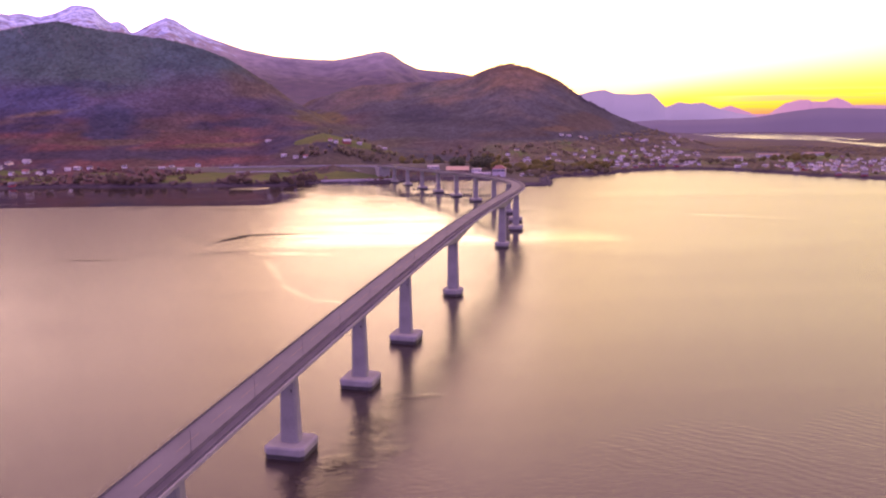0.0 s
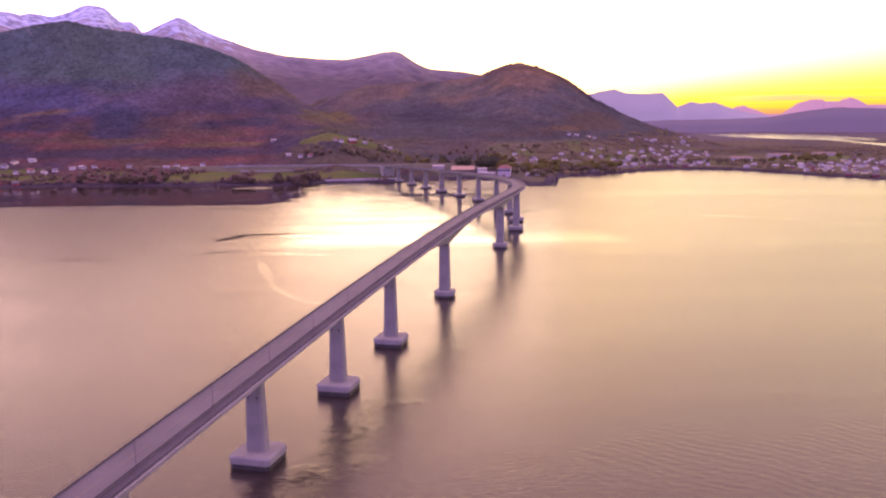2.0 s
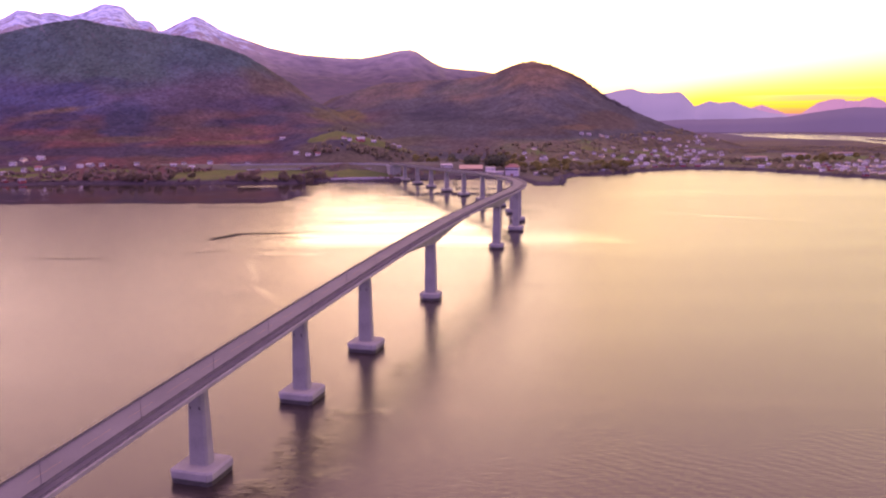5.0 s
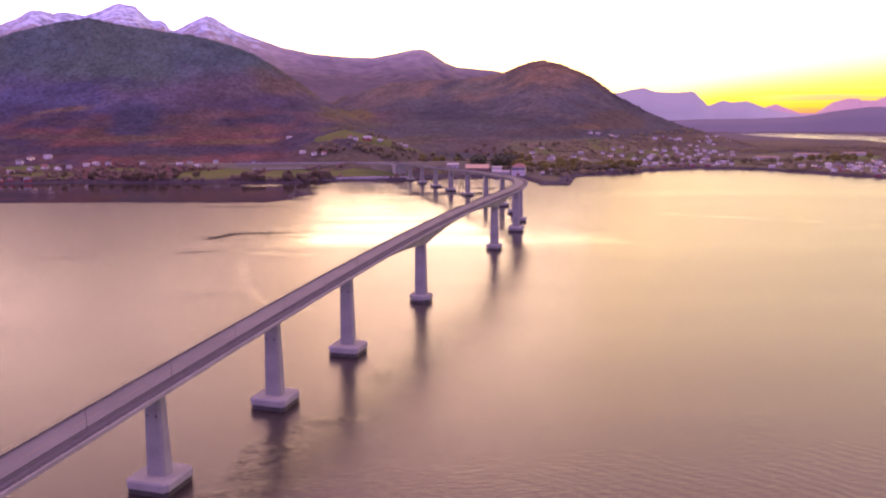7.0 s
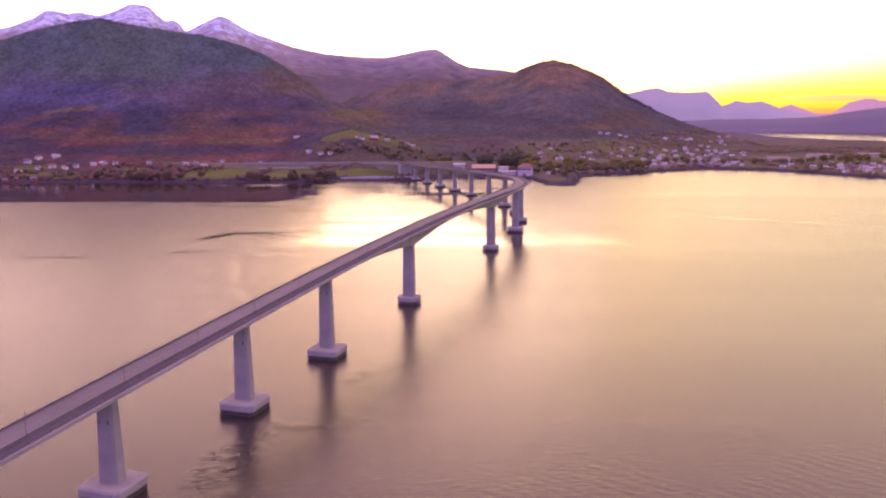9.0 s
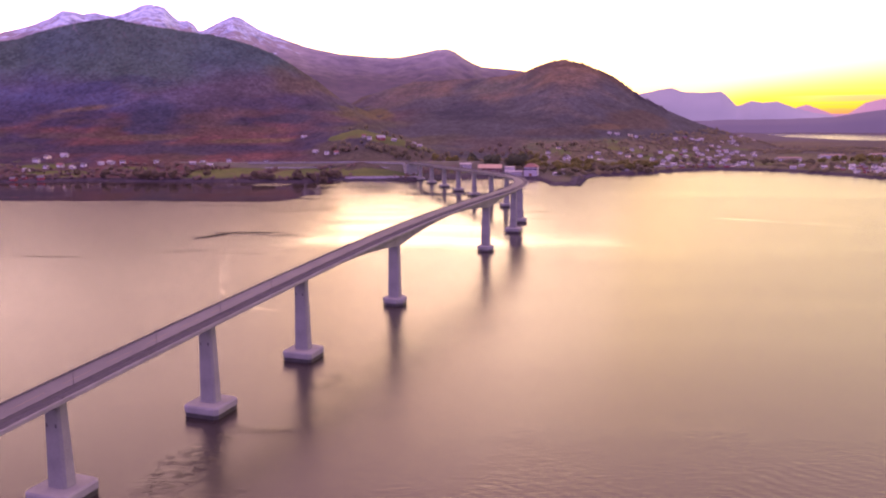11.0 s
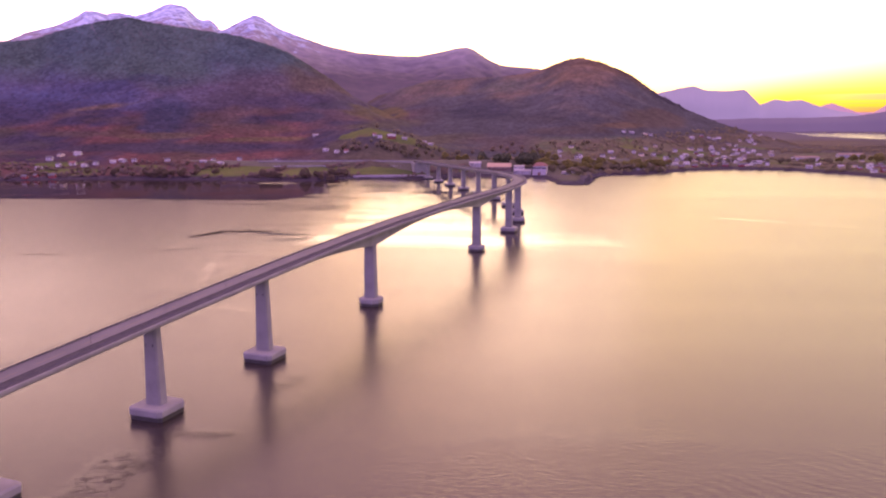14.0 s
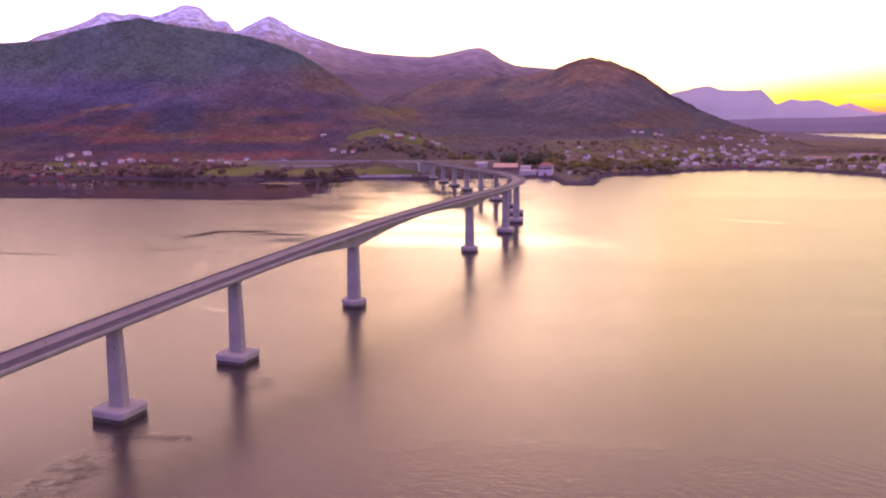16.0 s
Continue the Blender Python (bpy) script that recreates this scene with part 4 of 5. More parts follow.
def forest(name, xy, sizes, crown, mat, label, seed, sink=0.06, soft=0.0):
    """Very many trees as one mesh. soft: how far leaves scatter the light, so that crowns shade like the slope they cover."""
    rng = np.random.default_rng(seed)
    kinds = [crown(rng) for _ in range(8)]
    pick = rng.integers(0, 8, len(xy))
    z = height(xy[:, 0], xy[:, 1])
    co, tri, nor, n = [], [], [], 0
    lie = slope_normal(xy[:, 0], xy[:, 1])
    for k, (v, f) in enumerate(kinds):
        idx = np.where(pick == k)[0]
        if not len(idx):
            continue
        a = rng.random(len(idx)) * 6.283
        c, s = np.cos(a)[:, None], np.sin(a)[:, None]
        wide, tall = sizes[idx, 0][:, None], sizes[idx, 1][:, None]
        p = np.stack([(v[:, 0] * c - v[:, 1] * s) * wide + xy[idx, 0][:, None], (v[:, 0] * s + v[:, 1] * c) * wide + xy[idx, 1][:, None], v[:, 2] * tall + z[idx][:, None] - sink * tall], -1)
        if soft > 0.9:                # the canopy follows the slope
            tilt = lie[idx][:, None]
            p[..., 2] -= (tilt[..., 0] * (p[..., 0] - xy[idx, 0][:, None]) + tilt[..., 1] * (p[..., 1] - xy[idx, 1][:, None])) / tilt[..., 2]
        co.append(p.reshape(-1, 3))
        out = p - p.mean(1, keepdims=True)
        out /= np.linalg.norm(out, axis=2, keepdims=True)
        nor.append((out * (1 - soft) + lie[idx][:, None] * soft).reshape(-1, 3))
        tri.append((f[None] + (n + np.arange(len(idx)) * len(v))[:, None, None]).reshape(-1, 3))
        n += len(idx) * len(v)
    co, tri = np.concatenate(co), np.concatenate(tri)
    me = bpy.data.meshes.new(name)
    me.vertices.add(len(co))
    me.vertices.foreach_set("co", co.ravel())
    me.loops.add(tri.size)
    me.loops.foreach_set("vertex_index", tri.ravel())
    me.polygons.add(len(tri))
    me.polygons.foreach_set("loop_start", np.arange(0, tri.size, 3))
    me.update(calc_edges=True)
    me.shade_smooth()
    if soft:
        nor = np.concatenate(nor)
        me.normals_split_custom_set_from_vertices(nor / np.linalg.norm(nor, axis=1)[:, None])
    set_tone(me, co)
    me.materials.append(mat)
    return tagged(new(name, me), label, "forest", kind="stuff")


def in_field(x, y):
    m = np.zeros(x.shape, bool)
    for cx, cy, rx, ry in FIELDS:
        m |= ((x - cx) / rx) ** 2 + ((y - cy) / ry) ** 2 < 0.85
    return m


ROADSIDE = [smooth_path([(-20, 1225, 0), (-60, 1262, 0), (-115, 1275, 0), (-190, 1288, 0), (-280, 1296, 0), (-420, 1330, 0)], 8.0), smooth_path([(-30, 1245, 0), (15, 1298, 0), (85, 1322, 0), (150, 1350, 0), (230, 1385, 0)], 8.0)]


def off_road(x, y, gap=13.0):
    ok = np.ones(x.shape, bool)
    for pts in ROADSIDE:
        for px, py, _ in pts:
            ok &= (x - px) ** 2 + (y - py) ** 2 > gap * gap
    return ok


rng = np.random.default_rng(11)
N = 175000
az = rng.uniform(-38, 38, N)
r = np.sqrt(rng.uniform(1080**2, 2700**2, N))
fx, fy = CX + r * np.sin(np.radians(az)), CY + r * np.cos(np.radians(az))
fz = height(fx, fy)
shore_gap = r - shore_r(az)
steep = (fz > np.interp(az, [-40, -8, 6, 12, 20, 38], [18, 11, 12, 30, 70, 300])) | ((az > 13) & (r > np.interp(az, [13, 20, 36], [2000, 1650, 1560])))
az6, r6 = polar(fx, fy, 98.9, 54.4)
seen = r6 < np.interp(az6, [-30, -25, -12, -9, -4, 0, 5, 14, 16], [2170, 2170, 2020, 2500, 2560, 2540, 2300, 2300, 2700])
keep = (fz > 2.5) & seen & (shore_gap > 6) & ~in_field(fx, fy) & off_road(fx, fy) & steep & (rng.random(N) < 0.8)
fx, fy, fz = fx[keep], fy[keep], fz[keep]
xy = np.stack([fx, fy], -1)
tones = stand_tone(fx, fy, fz)
dark = tones[:, 0] < 0.078 + 0.008 * rng.normal(size=len(fx))
grow = 0.7 + 0.6 * rng.random(len(xy))
small = np.stack([12 * grow, 4.2 * grow], -1)
forest("spruce_forest", xy[dark], np.stack([12 * grow[dark], 4.6 * grow[dark]], -1), low_crown, spruce_mat, "dark green spruce forest on the hillsides", 1, 0.22, 0.97)
forest("birch_forest", xy[~dark], small[~dark], low_crown, birch_mat, "rust-red and purple-brown autumn birch wood on the slopes", 2, 0.22, 0.97)

# taller trees stand out along the crest of the nearer hill
ridge_az = rng.uniform(4, 13.5, 300)
ridge_r = 2240 + rng.uniform(-60, 12, 300)
ridge = np.stack([98.9 + ridge_r * np.sin(np.radians(ridge_az)), 54.4 + ridge_r * np.cos(np.radians(ridge_az))], -1)
grow = 0.35 + 0.5 * rng.random(300)
forest("ridge_trees", ridge, np.stack([8.5 * grow, 5.6 * grow], -1), broad_crown, birch_mat, "brown trees along the crest of the hill", 9, 0.14, 0.97)

# where the houses stand
WEST = [("c", -626, 1343), ("f", -603, 1355), ("a", -626, 1308), ("f", -600, 1229), ("a", -585, 1259), ("b", -571, 1276), ("f", -545, 1263), ("a", -535, 1279), ("k", -566, 1134),
        ("k", -557, 1146), ("d", -533, 1146), ("f", -516, 1298), ("e", -503, 1305), ("a", -484, 1305), ("a", -432, 1312), ("e", -372, 1309), ("a", -357, 1314), ("f", -338, 1291),
        ("a", -320, 1332), ("d", -279, 1306), ("a", -256, 1322), ("e", -231, 1508), ("f", -185, 1376), ("b", -145, 1344), ("a", -162, 1351), ("d", -130, 1178)]
UPPER = [(362, 1690), (378, 1694), (410, 1718), (421, 1714), (524, 1790), (559, 1847), (571, 1834), (583, 1832), (381, 1558)]
MIDDLE = [(243, 1418), (302, 1437), (399, 1468), (436, 1501), (477, 1568), (521, 1581), (517, 1528), (505, 1452), (575, 1659), (602, 1693), (593, 1631), (530, 1478), (563, 1556), (523, 1388), (255, 1275),
          (728, 2048), (789, 2153), (652, 1881), (679, 1908)]
EAST = [(660, 1278), (683, 1285), (706, 1302), (736, 1329), (730, 1291), (755, 1309), (752, 1278), (806, 1363), (834, 1372), (786, 1262), (838, 1334), (820, 1286), (758, 1180), (734, 1193), (696, 1159),
        (696, 1213), (674, 1223), (645, 1277), (642, 1225)]
streets = MIDDLE + EAST
seeds = list(streets) + [(360, 1335), (400, 1400), (440, 1420), (610, 1350), (580, 1420), (300, 1370)]
INFILL = []
while len(INFILL) < 120:
    sx, sy = seeds[int(rng.integers(len(seeds)))]
    x, y = sx + rng.normal() * 38, sy + rng.normal() * 38
    a1, r1 = polar(np.array(x), np.array(y), CX, CY)
    if float(r1 - shore_r(a1)) < 22 or in_field(np.array([x]), np.array([y]))[0] or not off_road(np.array([x]), np.array([y]), 16)[0]:
        continue
    if height(x, y) > 40 or min((x - px) ** 2 + (y - py) ** 2 for px, py in streets + UPPER) < 15**2:
        continue
    streets.append((x, y))
    INFILL.append((x, y))


def clear_of_houses(x, y):
    """No tree on a house, nor close before its front."""
    ok = np.ones(x.shape, bool)
    for px, py in streets + UPPER + [(p[1], p[2]) for p in WEST]:
        ok &= ((x - px) / 11) ** 2 + ((y - py + 9) / 19) ** 2 > 1
    return ok


# gardens and hedgerows of the village
N = 26000
az = rng.uniform(-34, 36, N)
r = np.sqrt(rng.uniform(1040**2, 2300**2, N))
gx, gy = CX + r * np.sin(np.radians(az)), CY + r * np.cos(np.radians(az))
gz = height(gx, gy)
clump = fbm(gx, gy, 70, 3, 21) > np.where(az < 5, -0.75, -0.15)
keep = (gz > 2.0) & (gz < 60) & clump & ~in_field(gx, gy) & off_road(gx, gy) & (r - shore_r(az) > np.where(az < -4, 3, 10)) & ((az > 5) | (r - shore_r(az) < 240)) & (rng.random(N) < np.interp(r, [1100, 1700, 2300], [0.75, 0.6, 0.5]))
keep &= clear_of_houses(gx, gy) & (gz < np.interp(az, [5, 6, 20], [15, 34, 60]))
keep &= ~((gx > 60) & (gx < 215) & (gy < 1300))
g = np.stack([gx, gy], -1)[keep]
grow = 0.6 + 0.7 * rng.random(len(g))
west = np.degrees(np.arctan2(g[:, 0] - CX, g[:, 1] - CY)) < 0
forest("village_trees", g[~west], np.stack([6.2 * grow, 4.6 * grow], -1)[~west], broad_crown, garden_mat, "yellowing garden trees and hedges between the houses", 3, 0.16, 0.92)
forest("shore_trees", g[west], np.stack([6.5 * grow, 4.8 * grow], -1)[west], broad_crown, shore_mat, "purple-brown trees and scrub along the western shore", 7, 0.16, 0.92)


def leafy_tree(seed, mat, tall, wide, label):
    """One tree: tapered trunk, limbs, and a crown of many small leaf clumps."""
    rr = np.random.default_rng(seed)
    ob = thing("tree", None, None, label, "tree", "trees on the shore")
    bm = bmesh.new()

    def limb(a, b, r0, r1, n=6):
        a, b = Vector(a), Vector(b)
        q = (b - a).to_track_quat("Z", "Y")
        loft(bm, [[p + q @ Vector((rad * math.cos(6.2832 * i / n), rad * math.sin(6.2832 * i / n), 0)) for i in range(n)] for p, rad in ((a, r0), (b, r1))])
    limb((0, 0, -0.6), (0.1, 0.05, tall * 0.45), 0.30, 0.2)
    limb((0.1, 0.05, tall * 0.44), (0, 0.1, tall * 0.85), 0.2, 0.06)
    tips = []
    for k in range(6):
        a = k * 1.05 + rr.random()
        z0 = tall * (0.28 + 0.07 * k)
        tip = (math.cos(a) * wide * 0.34, math.sin(a) * wide * 0.34, z0 + tall * 0.16)
        limb((0.05, 0.05, z0), tip, 0.1, 0.03, 5)
        tips.append(tip)
    part("trunk", bm, bark, ob)
    vs, fs, n = [], [], 0
    for k in range(105):
        u = rr.normal(size=3)
        u /= np.linalg.norm(u)
        rad = rr.uniform(0.45, 1.0) ** 0.6
        c = np.array([u[0] * wide * 0.5 * rad, u[1] * wide * 0.5 * rad, tall * 0.60 + u[2] * tall * 0.38 * rad])
        v, f = blob(rr, wide * rr.uniform(0.06, 0.115), 0.8)
        vs.append(v + c)
        fs.append(f + n)
        n += 12
    me = raw("crown", np.concatenate(vs), np.concatenate(fs), mat)
    part("crown", me, None, ob)
    return ob


rust_mat = foliage("rust_leaves", [(0.0, (0.076, 0.064, 0.062)), (0.35, (0.098, 0.086, 0.054)), (0.7, (0.125, 0.088, 0.060)), (1.0, (0.130, 0.110, 0.050))])
gold_mat = foliage("gold_leaves", [(0.0, (0.07, 0.078, 0.030)), (0.5, (0.125, 0.122, 0.036)), (1.0, (0.175, 0.145, 0.038))])
TREES = [leafy_tree(41, rust_mat, 11, 9, "rust-brown autumn tree on the shore"), leafy_tree(42, rust_mat, 8, 8, "low rust-brown autumn tree by the water"),
         leafy_tree(43, gold_mat, 12, 10, "tall yellow-green autumn tree near the quay"), leafy_tree(44, garden_mat, 9, 8, "olive green tree among the houses")]
TREES.append(leafy_tree(45, foliage("dark_leaves", [(0.0, (0.045, 0.055, 0.040)), (0.6, (0.065, 0.078, 0.046)), (1.0, (0.095, 0.100, 0.048))]), 16, 12, "tall dark green tree behind the warehouse"))
used = [False] * len(TREES)


def plant(k, x, y, size=1.0):
    z = float(height(x, y))
    m = pose(x, y, z, 0, 0, (x * 37 + y * 11) % 360)
    if not used[k]:
        used[k] = True
        TREES[k].matrix_basis = m
        return
    copy_thing(TREES[k], m @ Matrix.Scale(size, 4))


# thickets on the two spits of the west shore, then single trees
for cx, cy, n, sx, sy in ((-150, 1142, 13, 24, 14), (-215, 1140, 8, 18, 10), (-375, 1152, 16, 45, 12), (-120, 1168, 4, 10, 8), (-470, 1165, 5, 25, 8), (-310, 1172, 4, 30, 10)):
    for k in range(n):
        plant(k % 2, cx + rng.uniform(-sx, sx), cy + rng.uniform(-sy, sy), rng.uniform(0.8, 1.3))
for cx, cy, n, sx, sy in ((110, 1345, 26, 80, 16), (150, 1375, 16, 50, 18), (215, 1190, 6, 18, 12), (165, 1420, 6, 25, 15), (245, 1350, 9, 30, 20), (290, 1335, 10, 35, 25), (320, 1290, 8, 25, 18), (20, 1345, 4, 20, 10), (800, 1440, 10, 60, 20), (740, 1400, 6, 25, 15)):
    for k in range(n):
        plant(3 if cx == 215 else 2 + (k % 3 == 0), cx + rng.uniform(-sx, sx), cy + rng.uniform(-sy, sy), rng.uniform(0.8, 1.3))

for cx, cy, n, sx, sy, k in ((122, 1322, 8, 20, 12, 4), (150, 1335, 9, 18, 16, 4), (168, 1300, 5, 9, 10, 2), (196, 1290, 10, 20, 24, 2), (190, 1225, 5, 14, 14, 3), (230, 1250, 12, 26, 18, 2), (206, 1160, 4, 10, 22, 3), (205, 1290, 8, 16, 18, 3), (310, 1290, 24, 40, 28, 3), (345, 1330, 12, 30, 20, 2),
                         (270, 1265, 10, 22, 18, 3), (75, 1352, 3, 14, 8, 4), (-20, 1330, 8, 40, 12, 3), (700, 1390, 14, 60, 24, 2), (610, 1390, 12, 40, 24, 3), (545, 1420, 12, 40, 24, 3), (450, 1440, 12, 40, 30, 3)):
    for _ in range(n):
        plant(k, cx + rng.uniform(-sx, sx), cy + rng.uniform(-sy, sy), rng.uniform(0.8, 1.5) if k == 4 or cy == 1300 else rng.uniform(0.75, 1.25))

# copses on the farm hill, round the western houses and up the slope behind the village
def copse_crown(rng):
    """An uneven crown of small leaf clumps on a short stem, one unit high."""
    vs, fs, n = [], [], 0
    for k in range(30):
        u = rng.normal(size=3)
        u *= rng.uniform(0.5, 1.0) / np.linalg.norm(u)
        v, f = blob(rng, rng.uniform(0.09, 0.15), 0.85)
        vs.append(v + [u[0] * 0.42, u[1] * 0.42, 0.58 + 0.40 * u[2]])
        fs.append(f + n)
        n += len(v)
    stem = np.array([(-0.03, -0.03, -0.1), (0.03, -0.03, -0.1), (0, 0.04, -0.1), (0, 0, 0.6)])
    return np.concatenate(vs + [stem]), np.concatenate(fs + [np.array([(0, 1, 3), (1, 2, 3), (2, 0, 3)]) + n])


copse = {False: [], True: []}
for cx, cy, n, sx, sy, rusty in ((-75, 1362, 30, 75, 18, False), (-135, 1345, 12, 35, 14, True), (-15, 1408, 14, 40, 18, False), (-90, 1482, 7, 50, 8, False), (-455, 1228, 10, 55, 12, True), (-560, 1205, 8, 45, 12, True),
                                 (-250, 1302, 8, 55, 8, True), (-345, 1250, 8, 40, 14, True), (130, 1475, 18, 70, 40, True), (240, 1520, 16, 70, 45, False), (400, 1540, 14, 90, 50, False)):
    for _ in range(n):
        x, y = cx + rng.normal() * sx * 0.55, cy + rng.normal() * sy * 0.6
        if clear_of_houses(np.array([x]), np.array([y]))[0] and off_road(np.array([x]), np.array([y]))[0] and height(x, y) > 2.5:
            copse[rusty].append((x, y))
for rusty, mat, label in ((False, garden_mat, "olive and yellow trees in copses round the farm"), (True, rust_mat, "rust-brown trees in copses on the slopes")):
    g = np.array(copse[rusty])
    grow = 0.65 + 0.5 * rng.random(len(g))
    forest("copse", g, np.stack([9 * grow, 9.5 * grow], -1), copse_crown, mat, label, 15 + rusty, 0.0, 0.4)

# ---- houses ----
white_wall = mottled("white_boards", (0.32, 0.32, 0.31), (0.46, 0.46, 0.44), 0.4, 0.7, 3)
pale_wall = mottled("pale_plaster", (0.27, 0.265, 0.275), (0.37, 0.36, 0.37), 0.3, 0.8, 3)
cream_wall = mottled("cream_boards", (0.55, 0.48, 0.32), (0.68, 0.60, 0.42), 0.4, 0.7, 3)
red_wall = mottled("red_boards", (0.15, 0.026, 0.030), (0.23, 0.045, 0.046), 0.4, 0.75, 3)
grey_wall = mottled("grey_boards", (0.22, 0.22, 0.23), (0.34, 0.34, 0.35), 0.4, 0.75, 3)
slate_roof = mottled("slate_roof", (0.05, 0.05, 0.055), (0.11, 0.11, 0.12), 0.5, 0.7, 4)
tile_roof = mottled("tile_roof", (0.13, 0.060, 0.046), (0.20, 0.095, 0.072), 0.5, 0.75, 4)
pale_roof = mottled("pale_roof", (0.15, 0.15, 0.155), (0.25, 0.25, 0.26), 0.3, 0.5, 4)
hall_roof = mottled("hall_roof", (0.11, 0.075, 0.062), (0.18, 0.125, 0.10), 0.3, 0.7, 4)
frame_paint = mottled("frame_paint", (0.7, 0.7, 0.68), (0.8, 0.8, 0.78), 0.5, 0.6, 5)
pane_mat, t, b = material("window_pane", 0.08)
t.links.new(ramp(t, noise_tex(t, coords(t), 0.7, 3), [(0.3, (0.015, 0.018, 0.022)), (0.7, (0.04, 0.045, 0.05))]), b.inputs["Base Color"])
door_paint = mottled("door_paint", (0.10, 0.05, 0.03), (0.16, 0.08, 0.05), 0.5, 0.6, 5)


def house(w, l, eaves, rise_h, wall, roof, label, category="house", group="houses of the village", chimney=True, windows=True, porch=False):
    """A gabled house: l along x, w along y, with window casings, panes, door and chimney."""
    ob = thing(category.replace(" ", "_"), None, None, label, category, group)
    bm = bmesh.new()
    ring = lambda x: [(x, -w / 2, -1.5), (x, w / 2, -1.5), (x, w / 2, eaves), (x, 0, eaves + rise_h), (x, -w / 2, eaves)]
    loft(bm, [ring(-l / 2), ring(l / 2)])
    part("wall", bm, wall, ob)
    bm = bmesh.new()
    o, th = 0.5, 0.28
    k = rise_h / (w / 2)
    sec = lambda x: [(x, -w / 2 - o, eaves - o * k + 0.02), (x, 0, eaves + rise_h + 0.02), (x, w / 2 + o, eaves - o * k + 0.02), (x, w / 2 + o, eaves - o * k + th), (x, 0, eaves + rise_h + th), (x, -w / 2 - o, eaves - o * k + th)]
    loft(bm, [sec(-l / 2 - o), sec(l / 2 + o)])
    top = part("roof", bm, roof, ob)
    if chimney:
        bm = bmesh.new()
        box(bm, (l * 0.15, -0.4, eaves + rise_h * 0.6), (l * 0.15 + 0.8, 0.4, eaves + rise_h + 1.1), 0.05)
        part("chimney", bm, tile_roof, top)
    if windows:
        n = max(2, int(l / 3.2))
        floors = 2 if eaves > 4.5 else 1
        bmf = bmesh.new()
        box(bmf, (-0.7, -0.06, -0.75), (0.7, 0.06, 0.75))
        fme = mesh_of("window", bmf, frame_paint)
        bmp = bmesh.new()
        box(bmp, (-0.56, -0.09, -0.61), (0.56, 0.09, 0.61))
        pme = mesh_of("pane", bmp, pane_mat)
        spots = []
        for f in range(floors):
            for i in range(n):
                x = -l / 2 + l * (i + 0.5) / n
                for sgn in (-1, 1):
                    if f == 0 and i == n // 2 and sgn < 0:
                        continue
                    spots.append((x, sgn * (w / 2 + 0.02), 1.6 + 2.7 * f, 0))
        for sgn in (-1, 1):
            spots.append((sgn * (l / 2 + 0.02), 0, eaves - 0.6, 90))
        for x, y, z, turn in spots:
            wn = part("window", fme, None, ob)
            wn.matrix_basis = pose(x, y, z, 0, 0, turn)
            part("pane", pme, None, wn)
        bm = bmesh.new()
        box(bm, (-0.5, -0.05, -0.2), (0.5, 0.05, 2.1))
        dx = -l / 2 + l * (n // 2 + 0.5) / n
        part("door", bm, door_paint, ob).matrix_basis = pose(dx, -w / 2 - 0.03, 0.2)
    if porch:
        bm = bmesh.new()
        box(bm, (-l * 0.25, -w / 2 - 2.4, -1.5), (l * 0.1, -w / 2 + 0.02, 2.6), 0.05)
        part("porch", bm, wall, ob)
    return ob


KINDS = {
    "a": house(7, 9.5, 4.6, 2.4, white_wall, slate_roof, "white wooden two-storey house with a dark slate roof"),
    "b": house(7.5, 9.5, 3.0, 2.8, white_wall, tile_roof, "white wooden house with a red tile roof", porch=True),
    "c": house(8, 11, 3.0, 2.4, cream_wall, slate_roof, "cream wooden house with a dark roof"),
    "d": house(7, 9, 3.0, 2.6, red_wall, slate_roof, "red wooden cottage with a dark roof"),
    "e": house(8, 12, 3.0, 2.2, grey_wall, pale_roof, "grey wooden house with a pale metal roof"),
    "f": house(8, 11.5, 3.4, 2.4, white_wall, pale_roof, "large white house with a pale roof", porch=True),
    "g": house(8, 14, 3.6, 3.4, red_wall, pale_roof, "red barn with a pale roof on the green hill", "barn", "farm buildings", chimney=False),
    "h": house(18, 42, 4.5, 2.2, grey_wall, hall_roof, "long low grey hall with a brown roof", "hall", "halls of the village", chimney=False),
    "k": house(6, 9, 2.4, 2.2, red_wall, slate_roof, "small red boathouse by the water", "boathouse", "boathouses on the shore", chimney=False),
}
placed = {k: False for k in KINDS}


def put(code, x, y, turn=None, size=1.0):
    z = float(height(x, y)) + 0.4
    turn = ((x * 13 + y * 7) % 70 - 35) if turn is None else turn
    m = pose(x, y, z, 0, 0, turn)
    if not placed[code]:
        placed[code] = True
        KINDS[code].matrix_basis = m
    else:
        copy_thing(KINDS[code], m @ Matrix.Scale(size, 4))


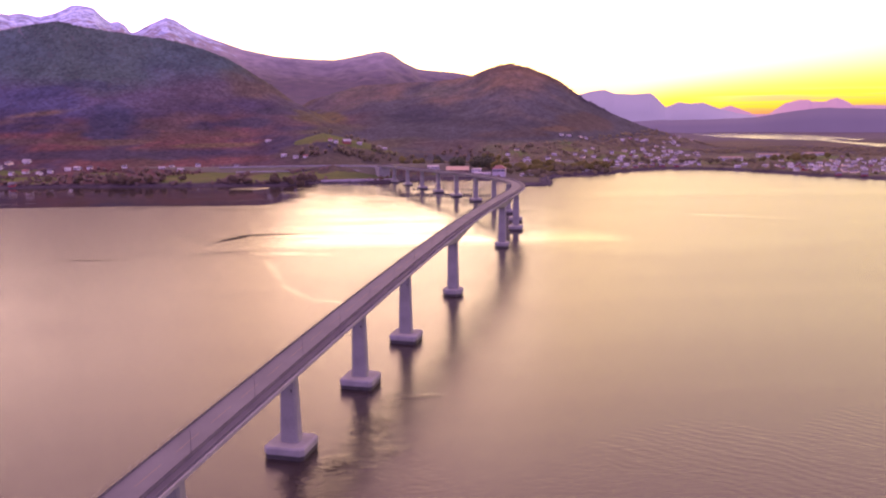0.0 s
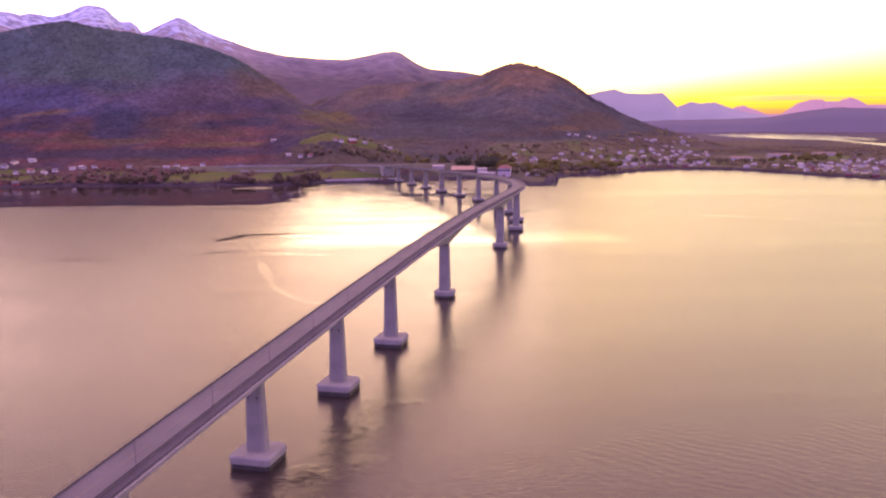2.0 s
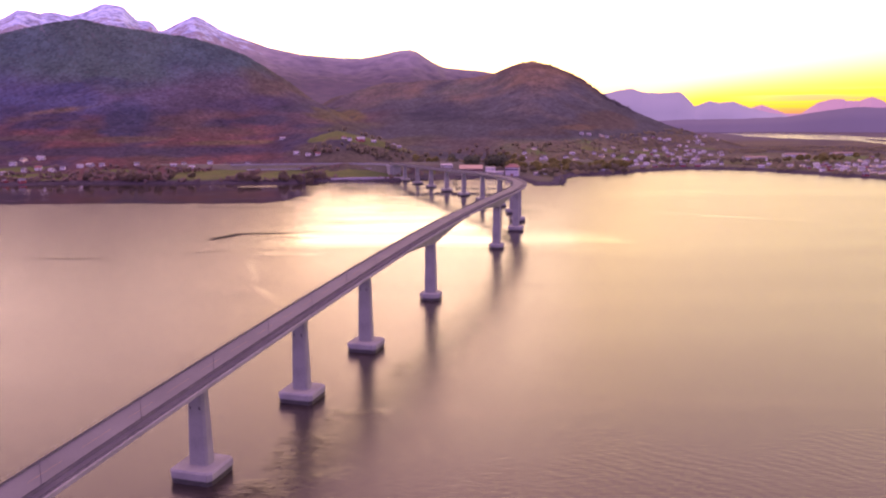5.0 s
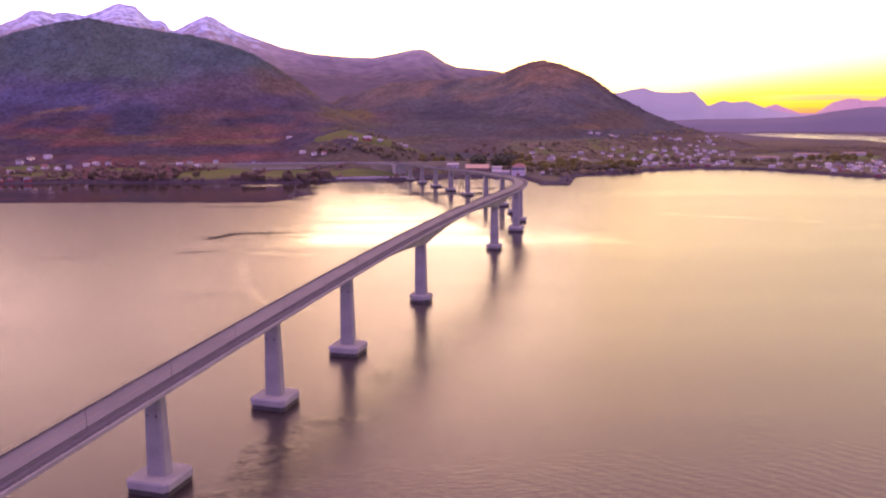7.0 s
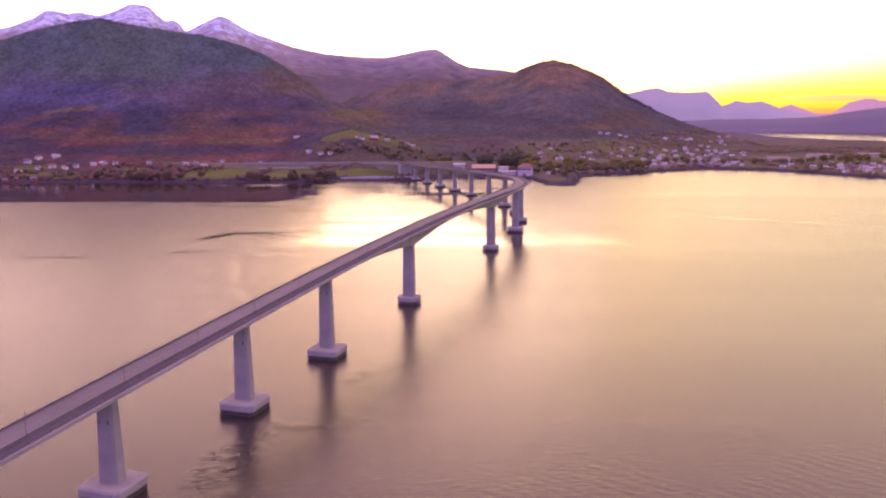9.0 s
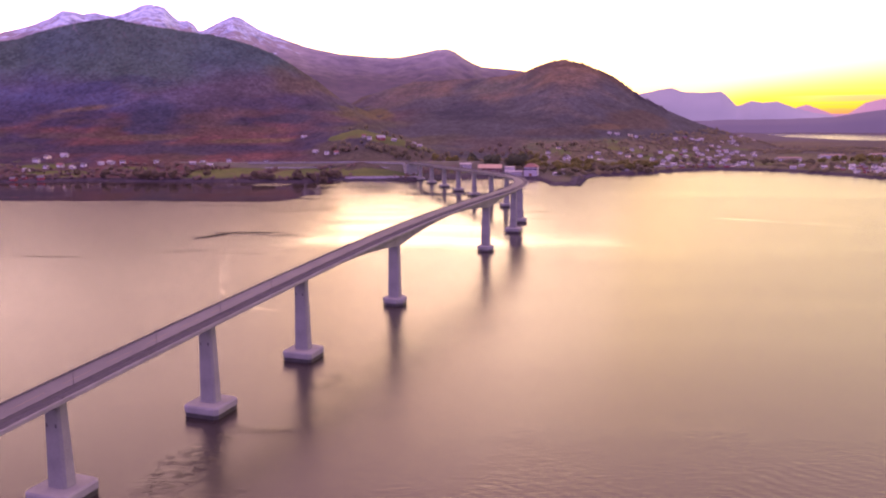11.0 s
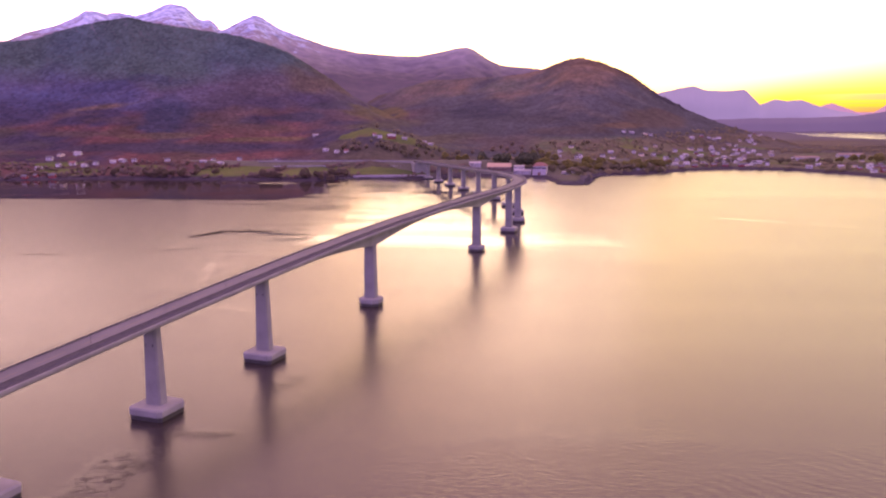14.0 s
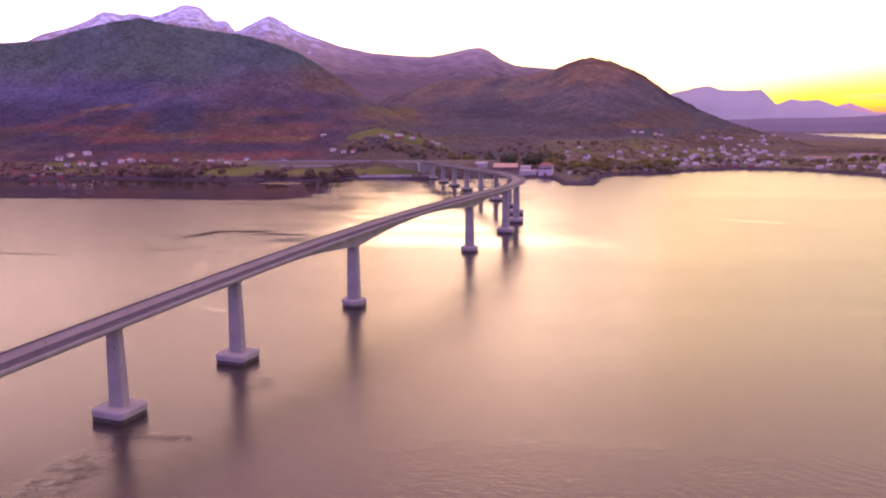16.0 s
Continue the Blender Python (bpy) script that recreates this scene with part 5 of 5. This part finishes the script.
for code, x, y in WEST:
    put(code, x, y, None, 0.8)
for code, x, y, turn in (("g", -80, 1418, 25), ("a", -98, 1405, -10), ("b", -108, 1410, 15), ("e", -58, 1432, 5), ("f", -25, 1440, 10), ("e", -14, 1442, 0)):
    put(code, x, y, turn, 0.75)
for n, (x, y) in enumerate(UPPER + MIDDLE + EAST):
    put("aecafdae"[n % 8], x, y, None, 0.78)
for n, (x, y) in enumerate(INFILL):
    put("aeacefdc"[n % 8], x, y, None, 0.66 + 0.03 * (n % 7))
for x, y, turn in ((824, 1512, 5), (735, 1515, -3), (640, 1470, 4)):
    put("h", x, y, turn)
for code, x, y, turn in (("e", 196, 1180, 20), ("f", 211, 1198, -15), ("a", 239, 1418, 10), ("f", 252, 1292, 25), ("c", 268, 1300, -20), ("e", 228, 1232, 5)):
    put(code, x, y, turn, 0.8)
for x, y in ((440, 1368), (455, 1372), (420, 1352), (476, 1377), (500, 1372), (394, 1330), (690, 1120), (668, 1150)):
    put("k", x, y)

# ---- the quay by the bridge ----
shed_wall = mottled("shed_boards", (0.06, 0.028, 0.024), (0.12, 0.05, 0.04), 0.4, 0.75, 3)
tan_roof = mottled("tan_roof", (0.27, 0.20, 0.115), (0.38, 0.29, 0.17), 0.3, 0.75, 4)
store = house(20, 36, 5.4, 5.2, shed_wall, tan_roof, "long dark-fronted warehouse with an orange roof on the quay", "warehouse", chimney=False)
store.matrix_basis = pose(104, 1268, 5.0, 0, 0, -4)
annex = house(12, 15, 6.5, 1.2, white_wall, pale_roof, "white flat-roofed annex beside the warehouse", "annex", chimney=False)
annex.matrix_basis = pose(134, 1262, 5.0, 0, 0, -4)
office = house(15, 18, 6.0, 2.0, grey_wall, pale_roof, "grey two-storey building beside the road", "office building", chimney=False)
office.matrix_basis = pose(66, 1300, 8.0, 0, 0, 6)
silo = thing("storehouse", None, None, "tall pale storehouse with a red hipped roof on the quay", "storehouse")
bm = bmesh.new()
box(bm, (-10, -8, -1.5), (10, 8, 13.0), 0.1)
part("wall", bm, pale_wall, silo)
bm = bmesh.new()
loft(bm, [[(-10.9, -8.9, 12.9), (10.9, -8.9, 12.9), (10.9, 8.9, 12.9), (-10.9, 8.9, 12.9)], [(-10.9, -8.9, 13.3), (10.9, -8.9, 13.3), (10.9, 8.9, 13.3), (-10.9, 8.9, 13.3)], [(-4, -0.5, 18.2), (4, -0.5, 18.2), (4, 0.5, 18.2), (-4, 0.5, 18.2)]])
part("roof", bm, tile_roof, silo)
for x in (-6.6, 0.0, 6.6):
    bm = bmesh.new()
    box(bm, (x - 2.9, -8.12, 8.8), (x + 2.9, -7.9, 11.0))
    part("window", bm, pane_mat, silo, "dark window strip under the eaves")
bm = bmesh.new()
box(bm, (-2.2, -8.1, -0.5), (2.2, -7.9, 3.6))
part("door", bm, door_paint, silo)
silo.matrix_basis = pose(161, 1192, 3.8, 0, 0, -14) @ Matrix.Scale(0.96, 4)
shed = house(9, 24, 5.0, 1.6, grey_wall, pale_roof, "low grey quay shed beside the storehouse", "shed", chimney=False)
shed.matrix_basis = pose(136, 1199, 3.9, 0, 0, -4)
stone = mottled("quay_stone", (0.022, 0.021, 0.024), (0.065, 0.058, 0.062), 0.3, 0.9, 1.5, 0.6, 0.3)
bm = bmesh.new()
box(bm, (-62, -24, -4), (62, 24, 3.2), 0.4)
quay = thing("quay", bm, stone, "dark stone quay along the harbour", "quay", kind="structure")
quay.matrix_basis = pose(140, 1222, 0.6, 0, 0, -3)


def boulder_bank(name, pts, n, width, seed, label):
    """A bank of loose rock at the water's edge, as one mesh."""
    rr = np.random.default_rng(seed)
    line_pts = smooth_path(pts, 4.0)
    vs, fs, k = [], [], 0
    for _ in range(n):
        p = line_pts[int(rr.integers(len(line_pts)))]
        v, f = blob(rr, rr.uniform(0.8, 2.0), 0.7)
        c = np.array([p[0] + rr.normal() * width * 0.4, p[1] + rr.normal() * width * 0.4, 0.0])
        c[2] = max(0.2, float(height(c[0], c[1]))) + 0.2
        vs.append(v + c)
        fs.append(f + k)
        k += 12
    return tagged(new(name, raw(name, np.concatenate(vs), np.concatenate(fs), stone)), label, "rocks", kind="stuff")


boulder_bank("rock_bank", [(178, 1066, 0), (207, 1063, 0), (220, 1130, 0), (231, 1192, 0), (262, 1230, 0)], 1000, 9, 5, "dark boulders round the low headland")
boulder_bank("shore_rocks", [(-120, 1152, 0), (-45, 1162, 0), (-10, 1152, 0), (40, 1187, 0)], 320, 8, 6, "grey rock bank under the bridge end")
